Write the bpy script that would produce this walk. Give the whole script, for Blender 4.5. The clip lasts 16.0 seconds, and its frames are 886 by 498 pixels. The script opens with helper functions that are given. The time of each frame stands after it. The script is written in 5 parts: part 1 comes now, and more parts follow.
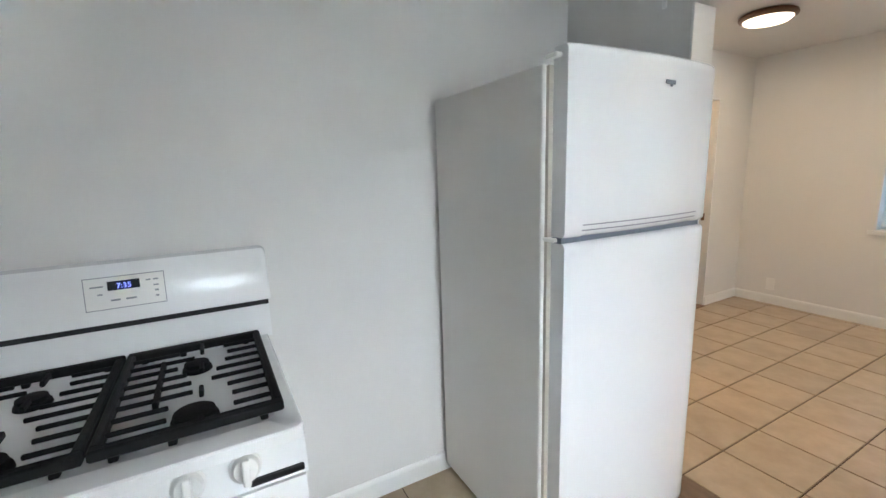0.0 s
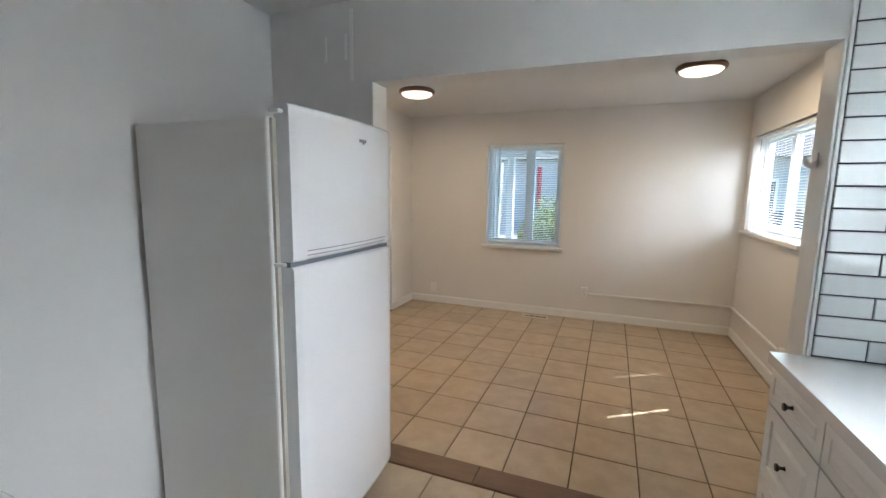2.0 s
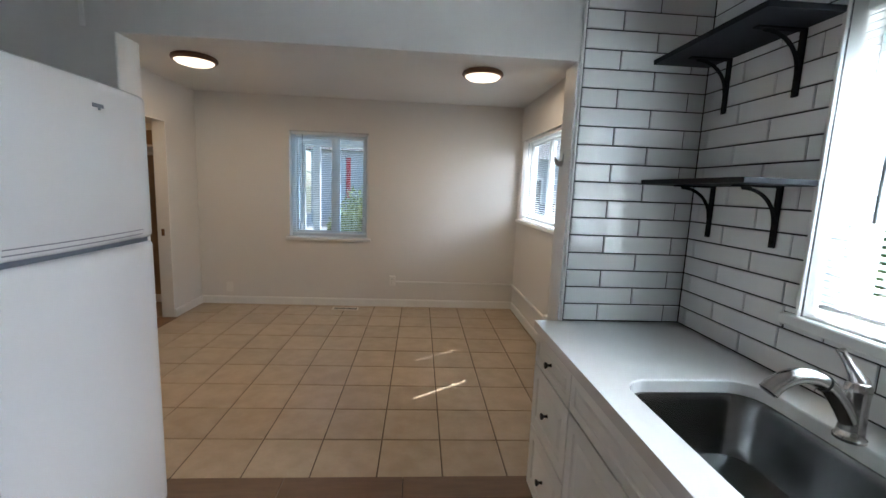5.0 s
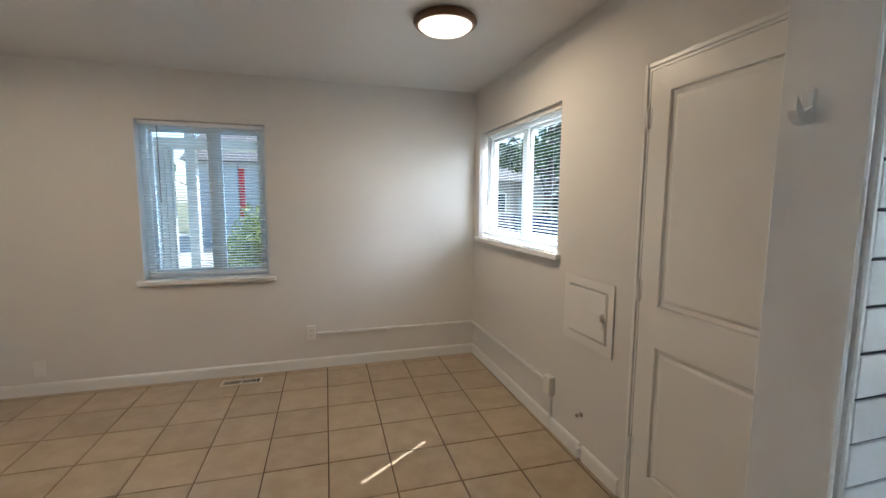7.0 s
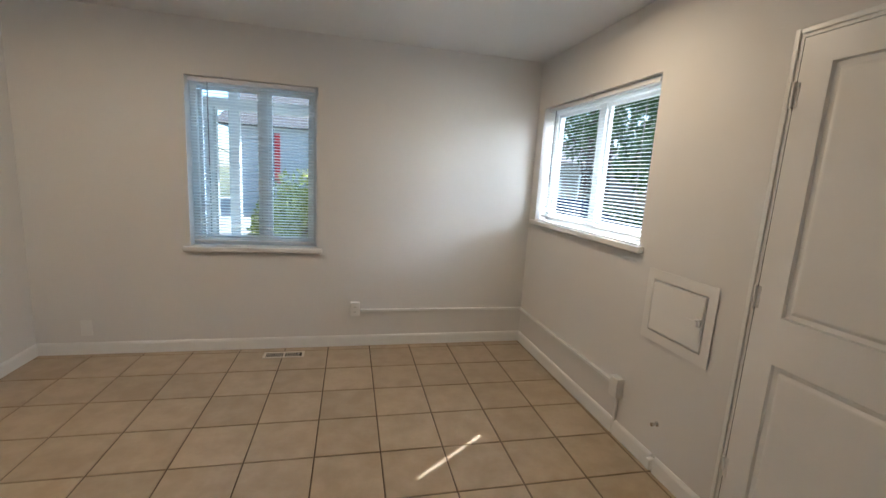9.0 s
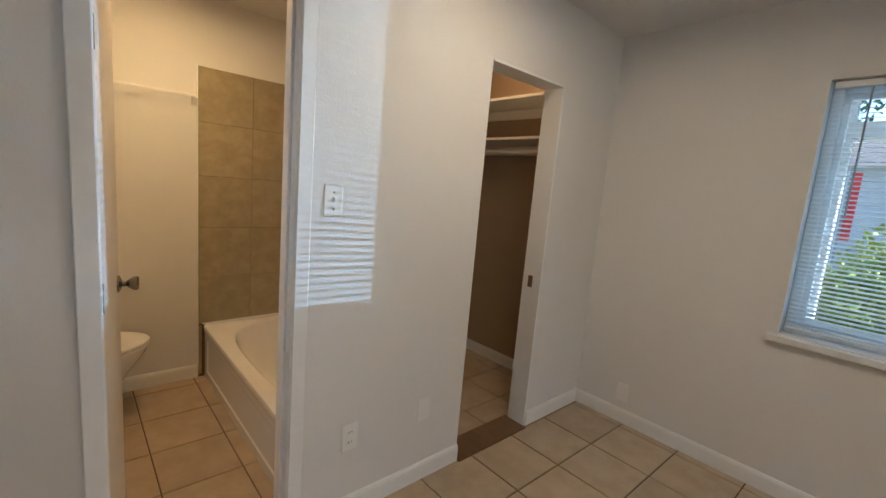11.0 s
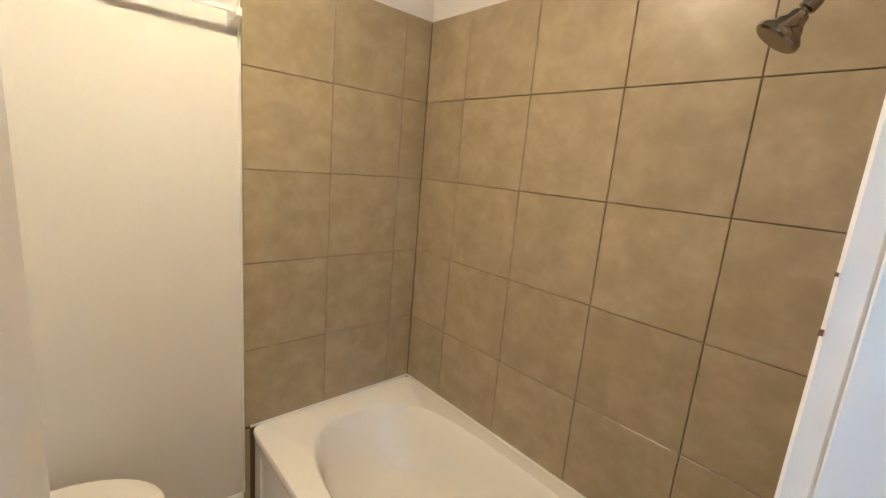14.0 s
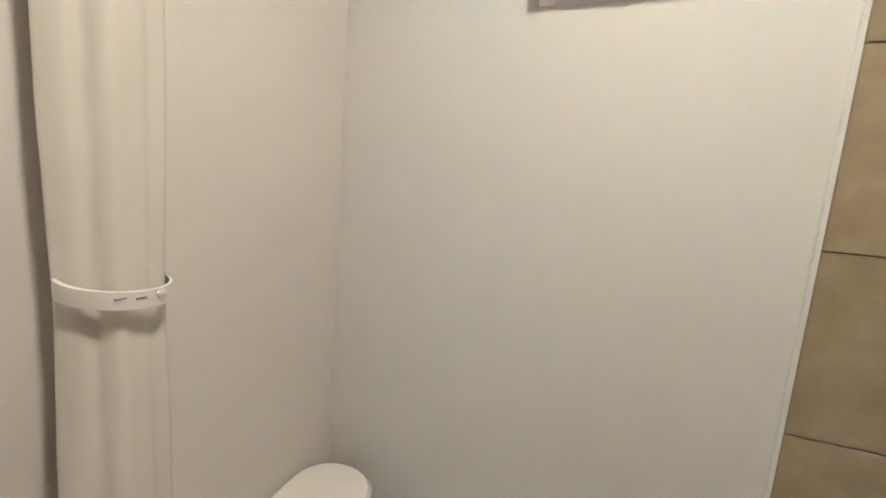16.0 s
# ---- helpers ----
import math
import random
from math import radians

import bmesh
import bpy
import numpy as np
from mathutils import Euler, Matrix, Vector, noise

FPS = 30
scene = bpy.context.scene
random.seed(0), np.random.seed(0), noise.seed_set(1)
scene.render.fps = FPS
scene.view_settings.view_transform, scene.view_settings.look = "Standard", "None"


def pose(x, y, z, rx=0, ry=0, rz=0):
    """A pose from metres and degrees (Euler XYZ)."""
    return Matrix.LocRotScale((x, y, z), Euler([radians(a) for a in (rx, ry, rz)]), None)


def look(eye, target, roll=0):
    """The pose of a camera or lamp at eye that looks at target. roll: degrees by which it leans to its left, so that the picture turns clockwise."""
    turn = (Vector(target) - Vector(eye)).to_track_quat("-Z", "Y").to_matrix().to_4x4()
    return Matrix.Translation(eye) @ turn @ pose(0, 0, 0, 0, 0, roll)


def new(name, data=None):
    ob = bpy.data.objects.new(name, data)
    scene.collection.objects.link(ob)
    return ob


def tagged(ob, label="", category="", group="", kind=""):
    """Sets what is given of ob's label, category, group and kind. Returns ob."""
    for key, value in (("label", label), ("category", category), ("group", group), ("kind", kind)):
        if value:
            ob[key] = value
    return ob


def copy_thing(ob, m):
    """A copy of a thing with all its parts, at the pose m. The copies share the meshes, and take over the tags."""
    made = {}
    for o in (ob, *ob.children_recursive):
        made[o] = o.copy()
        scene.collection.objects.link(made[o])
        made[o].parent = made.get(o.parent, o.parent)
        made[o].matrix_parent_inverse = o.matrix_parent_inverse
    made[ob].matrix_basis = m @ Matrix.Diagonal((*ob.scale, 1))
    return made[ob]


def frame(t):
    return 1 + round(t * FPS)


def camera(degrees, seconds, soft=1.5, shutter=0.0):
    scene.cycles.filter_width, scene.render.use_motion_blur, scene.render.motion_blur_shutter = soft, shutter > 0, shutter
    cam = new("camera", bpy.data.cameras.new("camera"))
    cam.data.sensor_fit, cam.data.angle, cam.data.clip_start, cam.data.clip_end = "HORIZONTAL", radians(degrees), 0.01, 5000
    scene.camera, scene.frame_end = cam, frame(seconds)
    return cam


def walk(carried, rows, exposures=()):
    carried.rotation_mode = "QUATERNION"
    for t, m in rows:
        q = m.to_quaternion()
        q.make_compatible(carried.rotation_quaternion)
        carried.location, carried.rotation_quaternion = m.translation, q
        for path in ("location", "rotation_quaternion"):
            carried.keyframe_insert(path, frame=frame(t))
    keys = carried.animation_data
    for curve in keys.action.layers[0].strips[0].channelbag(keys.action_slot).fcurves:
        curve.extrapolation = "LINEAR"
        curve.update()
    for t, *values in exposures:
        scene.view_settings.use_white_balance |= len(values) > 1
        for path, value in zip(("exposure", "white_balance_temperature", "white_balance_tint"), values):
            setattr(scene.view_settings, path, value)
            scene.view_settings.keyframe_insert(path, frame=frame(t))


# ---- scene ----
cam = camera(93.0, 16.0)
PATH = [
    (0, (-0.009, -1.764, 1.416), (-1.732, -0.815, 1.053), -1.8),
    (0.5, (-0.025, -1.945, 1.441), (-1.449, -0.581, 1.108), -1.0),
    (1, (0.109, -2.005, 1.452), (-1.151, -0.477, 1.173), 0.6),
    (1.5, (0.102, -2.011, 1.444), (-0.902, -0.305, 1.164), 1.0),
    (2, (0.102, -2.016, 1.463), (-0.614, -0.168, 1.193), 0.8),
    (2.5, (0.123, -2.024, 1.47), (-0.325, -0.093, 1.207), 0.7),
    (3, (0.156, -2.038, 1.472), (-0.03, -0.063, 1.219), 0.7),
    (3.5, (0.165, -2.044, 1.466), (0.201, -0.06, 1.215), 0.9),
    (4, (0.197, -2.047, 1.459), (0.384, -0.073, 1.2), 1.3),
    (4.5, (0.167, -2.032, 1.455), (0.356, -0.06, 1.179), 2.0),
    (4.7, (0.163, -2.012, 1.452), (0.301, -0.038, 1.166), 2.3),
    (6.8, (0.031, -0.727, 1.44), (0.444, 1.216, 1.202), 0.6),
    (7, (0.016, -0.602, 1.433), (0.569, 1.307, 1.212), 0.3),
    (7.5, (-0.004, -0.466, 1.442), (0.815, 1.341, 1.196), 0.2),
    (8, (-0.072, -0.429, 1.448), (0.851, 1.323, 1.168), 1.4),
    (8.5, (-0.102, -0.403, 1.437), (0.705, 1.401, 1.13), 2.6),
    (9, (-0.183, -0.331, 1.432), (0.273, 1.587, 1.096), 3.4),
    (9.5, (-0.245, -0.109, 1.415), (-0.339, 1.862, 1.087), 4.3),
    (9.9, (-0.256, 0.108, 1.395), (-0.851, 1.995, 1.098), 4.4),
    (10, (-0.301, 0.148, 1.4), (-0.996, 1.999, 1.1), 4.7),
    (10.2, (-0.393, 0.235, 1.396), (-1.301, 1.991, 1.097), 4.9),
    (12.3, (-2.055, 0.573, 1.429), (-3.754, 1.581, 1.119), 4.4),
    (12.5, (-2.194, 0.594, 1.415), (-3.867, 1.648, 1.115), 3.7),
    (13, (-2.394, 0.609, 1.439), (-3.931, 1.856, 1.15), 3.4),
    (13.5, (-2.429, 0.583, 1.436), (-3.823, 1.977, 1.102), 4.3),
    (14, (-2.433, 0.619, 1.415), (-3.877, 1.945, 1.022), 4.9),
    (14.5, (-2.476, 0.783, 1.407), (-4.136, 1.837, 1.045), 4.6),
    (15, (-2.652, 0.838, 1.408), (-4.536, 1.433, 1.094), 4.4),
    (15.5, (-2.912, 0.811, 1.426), (-4.887, 0.739, 1.119), 4.3),
    (16, (-3.077, 0.715, 1.4), (-4.939, 0.044, 1.115), 4.4),
]
walk(cam, [(t, look(eye, target, roll)) for t, eye, target, roll in PATH],
     exposures=[(0.0, 3.74, 5700, 8), (1.5, 3.44, 5700, 8), (2.2, 3.30, 5700, 9), (3.5, 3.12, 5650, 10), (4.7, 2.82, 5600, 10), (6.8, 3.02, 5550, 8), (8.9, 3.04, 5550, 8), (9.5, 2.98, 5100, 9), (10.2, 3.12, 5150, 9), (12.3, 2.60, 6050, 5), (12.7, 2.78, 5700, 4), (13.0, 3.50, 5500, 2), (13.25, 3.75, 4850, 3), (13.6, 3.80, 4300, 4),
                (14.6, 3.98, 4400, 1), (15.2, 3.82, 4150, 2), (16.0, 3.46, 3850, 3)])

# ---- light ----
SUN_AZIMUTH, SUN_HEIGHT = 55.0, 50.0
world = bpy.data.worlds.new("sky")
scene.world = world
world.use_nodes = True
sky = world.node_tree.nodes.new("ShaderNodeTexSky")
sky.sky_type, sky.sun_disc = "NISHITA", False
sky.sun_elevation, sky.sun_rotation = radians(SUN_HEIGHT), radians(SUN_AZIMUTH)
backing = world.node_tree.nodes["Background"]
backing.inputs[1].default_value = 0.05
world.node_tree.links.new(sky.outputs[0], backing.inputs[0])


def lamp(name, kind, m, energy, color, **more):
    data = bpy.data.lights.new(name, kind)
    data.energy, data.color = energy, color
    for key, value in more.items():
        if key == "angle":
            data.angle = value
        elif key == "radius":
            data.shadow_soft_size = value
        elif key == "cone":
            data.spot_size, data.spot_blend = value, 0.15
        elif key == "size":
            data.shape, data.size, data.size_y = "RECTANGLE", value[0], value[1]
    ob = new(name, data)
    ob.matrix_world = m
    return ob


toward = Vector((math.sin(radians(SUN_AZIMUTH)) * math.cos(radians(SUN_HEIGHT)),
                 math.cos(radians(SUN_AZIMUTH)) * math.cos(radians(SUN_HEIGHT)), math.sin(radians(SUN_HEIGHT))))
lamp("sun", "SUN", look(toward * 30, (0, 0, 0)), 2.2, (1.0, 0.95, 0.88), angle=radians(0.53))
# added spot lamp for sun reflected in through the porch window; its reflector is unseen
lamp("reflected_sun_spot", "SPOT", look((2.8, 10.0, 0.76), (-0.85, 3.08, 1.43)), 460.0, (0.50, 0.76, 1.0), radius=0.008, cone=radians(14))
# added area lamps outside the kitchen and street windows, unseen, boosting the skylight
lamp("window_fill_lamp", "AREA", look((2.3, -1.2, 2.9), (1.37, -1.18, 1.5)), 105.0, (1.0, 0.955, 0.89), size=(1.2, 0.5))
lamp("window_fill_lamp", "AREA", look((3.6, -1.2, 2.9), (1.37, -1.18, 1.55)), 34.0, (1.0, 0.955, 0.89), size=(2.4, 2.4))
lamp("window_fill_lamp", "AREA", look((4.3, 2.3, 3.7), (1.4, 2.25, 1.5)), 7.5, (0.64, 0.82, 1.0), size=(2.6, 1.6))
WARM = (1.0, 0.72, 0.44)
LIGHT_SPOTS = ((-1.63, 1.72), (0.68, 1.67))
BATH_LIGHT = (-3.24, 0.86)
for lx, ly in LIGHT_SPOTS:
    lamp("ceiling_bulb", "AREA", look((lx, ly, 2.37), (lx, ly + 0.001, 0)), 1.42, WARM, size=(0.2, 0.2))
lamp("bathroom_bulb", "AREA", look((*BATH_LIGHT, 2.37), (BATH_LIGHT[0], BATH_LIGHT[1] + 0.001, 0)), 1.95, (1.0, 0.58, 0.235), size=(0.12, 0.12))
lamp("closet_bulb", "POINT", pose(-2.9, 2.55, 2.33), 0.75, (1.0, 0.58, 0.25), radius=0.05)


# ---- materials ----
def material(name, color, rough=0.5, metal=0.0, grain=0.0, grain_scale=60.0, mottle=0.0, mottle_scale=3.0, bump=0.0,
             bump_scale=250.0, jitter=0.0, second=None, coat=0.0, stretch=(1, 1, 1), spec=0.5, rough_var=0.0):
    """Base colour varied at two scales, with fine relief; jitter varies it from piece to piece."""
    m = bpy.data.materials.new(name)
    m.use_nodes = True
    nt = m.node_tree
    b = nt.nodes["Principled BSDF"]
    b.inputs["Roughness"].default_value, b.inputs["Metallic"].default_value = rough, metal
    b.inputs["Specular IOR Level"].default_value, b.inputs["Coat Weight"].default_value = spec, coat
    b.inputs["Base Color"].default_value = (*color, 1)
    co = nt.nodes.new("ShaderNodeTexCoord")
    mp = nt.nodes.new("ShaderNodeMapping")
    mp.inputs["Scale"].default_value = stretch
    if jitter:
        info = nt.nodes.new("ShaderNodeObjectInfo")
        far = nt.nodes.new("ShaderNodeVectorMath")
        far.operation = "MULTIPLY_ADD"
        far.inputs[1].default_value = (37.0, 53.0, 71.0)
        nt.links.new(info.outputs["Random"], far.inputs[0])
        nt.links.new(co.outputs["Object"], far.inputs[2])
        nt.links.new(far.outputs[0], mp.inputs["Vector"])
    else:
        nt.links.new(co.outputs["Object"], mp.inputs["Vector"])

    def noise_at(scale, detail=4.0):
        n = nt.nodes.new("ShaderNodeTexNoise")
        n.inputs["Scale"].default_value, n.inputs["Detail"].default_value = scale, detail
        nt.links.new(mp.outputs[0], n.inputs["Vector"])
        return n.outputs["Fac"]

    last = None

    def blend(fac, other, amount, low=0.25, high=0.78):
        nonlocal last
        ramp = nt.nodes.new("ShaderNodeMapRange")
        ramp.inputs["From Min"].default_value, ramp.inputs["From Max"].default_value = low, high
        ramp.inputs["To Max"].default_value = amount
        nt.links.new(fac, ramp.inputs["Value"])
        mix = nt.nodes.new("ShaderNodeMix")
        mix.data_type = "RGBA"
        mix.inputs[6].default_value, mix.inputs[7].default_value = (*color, 1), (*other, 1)
        if last:
            nt.links.new(last, mix.inputs[6])
        nt.links.new(ramp.outputs[0], mix.inputs[0])
        last = mix.outputs[2]

    if mottle:
        blend(noise_at(mottle_scale), second or tuple(c * 0.6 for c in color), mottle, 0.36, 0.64)
    if grain:
        blend(noise_at(grain_scale), tuple(c * 0.55 for c in color), grain)
    if jitter:
        hsv = nt.nodes.new("ShaderNodeHueSaturation")
        hsv.inputs["Color"].default_value = (*color, 1)
        if last:
            nt.links.new(last, hsv.inputs["Color"])
        rng = nt.nodes.new("ShaderNodeMapRange")
        rng.inputs["To Min"].default_value, rng.inputs["To Max"].default_value = 1 - jitter, 1 + jitter
        nt.links.new(info.outputs["Random"], rng.inputs["Value"])
        nt.links.new(rng.outputs[0], hsv.inputs["Value"])
        last = hsv.outputs[0]
    if last:
        nt.links.new(last, b.inputs["Base Color"])
    if rough_var:
        rr = nt.nodes.new("ShaderNodeMapRange")
        rr.inputs["From Min"].default_value, rr.inputs["From Max"].default_value = 0.3, 0.7
        rr.inputs["To Min"].default_value, rr.inputs["To Max"].default_value = max(0.02, rough - rough_var), rough + rough_var
        nt.links.new(noise_at(9.0), rr.inputs["Value"])
        nt.links.new(rr.outputs[0], b.inputs["Roughness"])
    if bump:
        bm_ = nt.nodes.new("ShaderNodeBump")
        bm_.inputs["Strength"].default_value, bm_.inputs["Distance"].default_value = bump, 0.002
        nt.links.new(noise_at(bump_scale, 3.0), bm_.inputs["Height"])
        nt.links.new(bm_.outputs[0], b.inputs["Normal"])
    return m


def glowing(name, color, strength):
    m = bpy.data.materials.new(name)
    m.use_nodes = True
    b = m.node_tree.nodes["Principled BSDF"]
    b.inputs["Base Color"].default_value = (0.8, 0.8, 0.8, 1)
    b.inputs["Emission Color"].default_value, b.inputs["Emission Strength"].default_value = (*color, 1), strength
    return m


def clear_glass(name, tint=(1, 1, 1), rough=0.0):
    m = bpy.data.materials.new(name)
    m.use_nodes = True
    b = m.node_tree.nodes["Principled BSDF"]
    b.inputs["Base Color"].default_value, b.inputs["Roughness"].default_value = (*tint, 1), rough
    b.inputs["Transmission Weight"].default_value, b.inputs["IOR"].default_value = 1.0, 1.05
    return m


PAINT = material("wall_paint", (0.70, 0.685, 0.66), 0.7, spec=0.2, mottle=0.05, mottle_scale=1.6, bump=0.25, bump_scale=130)
CEILING = material("ceiling_paint", (0.67, 0.66, 0.64), 0.42, spec=0.4, mottle=0.04, mottle_scale=1.2, bump=0.22, bump_scale=70)
TRIM = material("trim_enamel", (0.78, 0.775, 0.755), 0.32, mottle=0.06, mottle_scale=6, bump=0.12, bump_scale=60)
DOORPAINT = material("door_enamel", (0.76, 0.745, 0.715), 0.36, mottle=0.06, mottle_scale=5, bump=0.15, bump_scale=120)
FLOORTILE = material("floor_tile_ceramic", (0.45, 0.355, 0.245), 0.36, mottle=0.8, mottle_scale=8, second=(0.365, 0.28, 0.18), grain=0.15,
                     grain_scale=45, bump=0.12, bump_scale=40, jitter=0.06)
GROUT = material("floor_grout", (0.10, 0.065, 0.04), 0.9, grain=0.4, grain_scale=90, bump=0.4)
WALLTILE = material("bath_tile_ceramic", (0.385, 0.318, 0.20), 0.34, mottle=0.75, mottle_scale=11, second=(0.285, 0.235, 0.132), grain=0.35,
                    grain_scale=34, bump=0.1, bump_scale=30, jitter=0.05)
WALLGROUT = material("bath_grout", (0.12, 0.078, 0.045), 0.85, grain=0.3, grain_scale=80)
SUBWAY = material("white_subway_glaze", (0.80, 0.805, 0.80), 0.07, mottle=0.05, mottle_scale=4, bump=0.05, bump_scale=14, jitter=0.02, coat=0.3)
DARKGROUT = material("dark_grout", (0.012, 0.014, 0.02), 0.8, grain=0.3, grain_scale=120)
WOOD = material("threshold_wood", (0.17, 0.095, 0.05), 0.42, mottle=0.5, mottle_scale=5, second=(0.10, 0.055, 0.03), grain=0.5, grain_scale=30,
                stretch=(1, 9, 9), bump=0.2, bump_scale=50, jitter=0.15)
FRIDGE = material("fridge_enamel", (0.78, 0.785, 0.79), 0.16, mottle=0.03, mottle_scale=4, bump=0.18, bump_scale=420, coat=0.2)
FRIDGESIDE = material("fridge_side_enamel", (0.73, 0.72, 0.685), 0.42, mottle=0.05, mottle_scale=3, bump=0.35, bump_scale=420)
GASKET = material("cream_rubber_gasket", (0.50, 0.46, 0.39), 0.6)
RECESS = material("blue_grey_recess", (0.13, 0.15, 0.19), 0.5)
ENAMEL = material("white_range_enamel", (0.80, 0.80, 0.79), 0.22, mottle=0.04, mottle_scale=7, coat=0.3)
IRON = material("cast_iron", (0.011, 0.011, 0.012), 0.7, spec=0.15, grain=0.4, grain_scale=150, bump=0.5, bump_scale=300)
BLACK = material("black_enamel", (0.012, 0.013, 0.016), 0.3, grain=0.2)
STEEL = material("brushed_steel", (0.22, 0.22, 0.215), 0.24, 1.0, grain=0.08, grain_scale=40, stretch=(4, 1, 1))
NICKEL = material("brushed_nickel", (0.60, 0.58, 0.55), 0.22, 1.0, grain=0.15, grain_scale=80)
DARKCHROME = material("dull_dark_chrome", (0.30, 0.28, 0.26), 0.16, 1.0, grain=0.15)
CHROME = material("chrome", (0.75, 0.75, 0.75), 0.08, 1.0)
BRASS = material("brass", (0.55, 0.40, 0.17), 0.2, 1.0)
BRONZE = material("oiled_bronze", (0.17, 0.095, 0.06), 0.4, 0.5, grain=0.2)
QUARTZ = material("white_quartz", (0.76, 0.755, 0.74), 0.12, mottle=0.05, mottle_scale=10, grain=0.08, grain_scale=220, coat=0.2)
CABINET = material("cabinet_paint", (0.76, 0.755, 0.73), 0.36, mottle=0.04, mottle_scale=6, bump=0.08, bump_scale=90)
SHELF = material("black_shelf_laminate", (0.010, 0.012, 0.017), 0.5, spec=0.2, grain=0.25, grain_scale=40, stretch=(6, 1, 1), bump=0.1)
VINYL = material("white_vinyl", (0.80, 0.81, 0.81), 0.35, mottle=0.04)
SLAT = material("thin_white_slat", (0.80, 0.81, 0.81), 0.4, mottle=0.04)
through_slat = SLAT.node_tree.nodes.new("ShaderNodeBsdfTranslucent")
through_slat.inputs["Color"].default_value = (0.72, 0.80, 0.82, 1)
slat_mix = SLAT.node_tree.nodes.new("ShaderNodeMixShader")
slat_mix.inputs[0].default_value = 0.45
SLAT.node_tree.links.new(SLAT.node_tree.nodes["Principled BSDF"].outputs[0], slat_mix.inputs[1])
SLAT.node_tree.links.new(through_slat.outputs[0], slat_mix.inputs[2])
SLAT.node_tree.links.new(slat_mix.outputs[0], SLAT.node_tree.nodes["Material Output"].inputs[0])
PLASTIC = material("white_plastic", (0.76, 0.75, 0.72), 0.35, mottle=0.04)
PORCELAIN = material("porcelain", (0.80, 0.785, 0.75), 0.08, mottle=0.04, mottle_scale=4, coat=0.5)
VENT = material("vent_beige_metal", (0.68, 0.62, 0.52), 0.4, 0.0, grain=0.2)
DARK = material("dark_recess", (0.02, 0.018, 0.016), 0.9)
GREYMARK = material("grey_print", (0.25, 0.26, 0.28), 0.5)
GLASS = clear_glass("window_glass", (0.90, 0.96, 1.0))
# tan that carries the closet's dim warm light in its colour
CLOSETDIM = material("dim_lit_closet_tan", (0.36, 0.27, 0.18), 0.6, mottle=0.1, mottle_scale=2, bump=0.2, bump_scale=130)
CURTAIN = material("white_curtain_vinyl", (0.72, 0.70, 0.66), 0.22, mottle=0.05, mottle_scale=6, bump=0.1, bump_scale=15)
DOME = glowing("lit_frosted_glass", (1.0, 0.76, 0.50), 0.3)
DIGITS = glowing("blue_clock_digits", (0.04, 0.10, 1.0), 0.16)
LENS = material("display_glass", (0.01, 0.011, 0.014), 0.1)
BARK = material("bark", (0.10, 0.075, 0.055), 0.9, mottle=0.5, mottle_scale=9, bump=0.8, bump_scale=30)
LEAF = material("tree_leaves", (0.055, 0.10, 0.03), 0.55, mottle=0.6, mottle_scale=2.5, second=(0.10, 0.15, 0.045), spec=0.3)
YELLOWLEAF = material("yellow_green_leaves", (0.30, 0.33, 0.05), 0.55, mottle=0.6, mottle_scale=6, second=(0.12, 0.20, 0.04), spec=0.3)
LAWN = material("dry_lawn", (0.11, 0.12, 0.05), 0.95, mottle=0.7, mottle_scale=0.8, second=(0.17, 0.14, 0.08), grain=0.5, grain_scale=30, bump=0.6, bump_scale=60)
CONCRETE = material("concrete", (0.42, 0.40, 0.37), 0.85, mottle=0.3, mottle_scale=1.2, grain=0.3, grain_scale=40, bump=0.3)
ASPHALT = material("asphalt", (0.055, 0.055, 0.055), 0.85, mottle=0.3, mottle_scale=0.7, grain=0.5, grain_scale=120, bump=0.4)
STUCCO = material("tan_stucco", (0.27, 0.235, 0.19), 0.9, mottle=0.2, mottle_scale=0.8, bump=0.5, bump_scale=60)
BLUEWALL = material("blue_grey_siding", (0.47, 0.49, 0.50), 0.8, mottle=0.2, mottle_scale=1.0)
ROOFING = material("roof_shingle", (0.10, 0.09, 0.085), 0.9, mottle=0.4, mottle_scale=3, grain=0.5)
CARPAINT = material("dark_blue_car_paint", (0.015, 0.03, 0.09), 0.15, 0.3, coat=1.0)
TYRE = material("tyre_rubber", (0.02, 0.02, 0.02), 0.8)
CARGLASS = material("dark_car_glass", (0.02, 0.025, 0.03), 0.05)
RED = material("red_cloth", (0.5, 0.03, 0.03), 0.8, mottle=0.2)
PORCHPAINT = material("porch_paint", (0.72, 0.73, 0.73), 0.6, mottle=0.1, mottle_scale=3)


# ---- shaping helpers ----
def box(bm, x0, x1, y0, y1, z0, z1, bevel=0.0, segments=1):
    made = bmesh.ops.create_cube(bm, size=1.0, matrix=Matrix.Translation(((x0 + x1) / 2, (y0 + y1) / 2, (z0 + z1) / 2))
                                 @ Matrix.Diagonal((abs(x1 - x0), abs(y1 - y0), abs(z1 - z0), 1)))
    if bevel:
        edges = {e for v in made["verts"] for e in v.link_edges}
        bmesh.ops.bevel(bm, geom=list(edges), offset=bevel, segments=segments, affect="EDGES", profile=0.5)


def rod(bm, a, b, r, r2=None, seg=14):
    a, b = Vector(a), Vector(b)
    d = b - a
    m = Matrix.Translation((a + b) / 2) @ d.to_track_quat("Z", "Y").to_matrix().to_4x4()
    bmesh.ops.create_cone(bm, cap_ends=True, segments=seg, radius1=r, radius2=r if r2 is None else r2, depth=d.length, matrix=m)


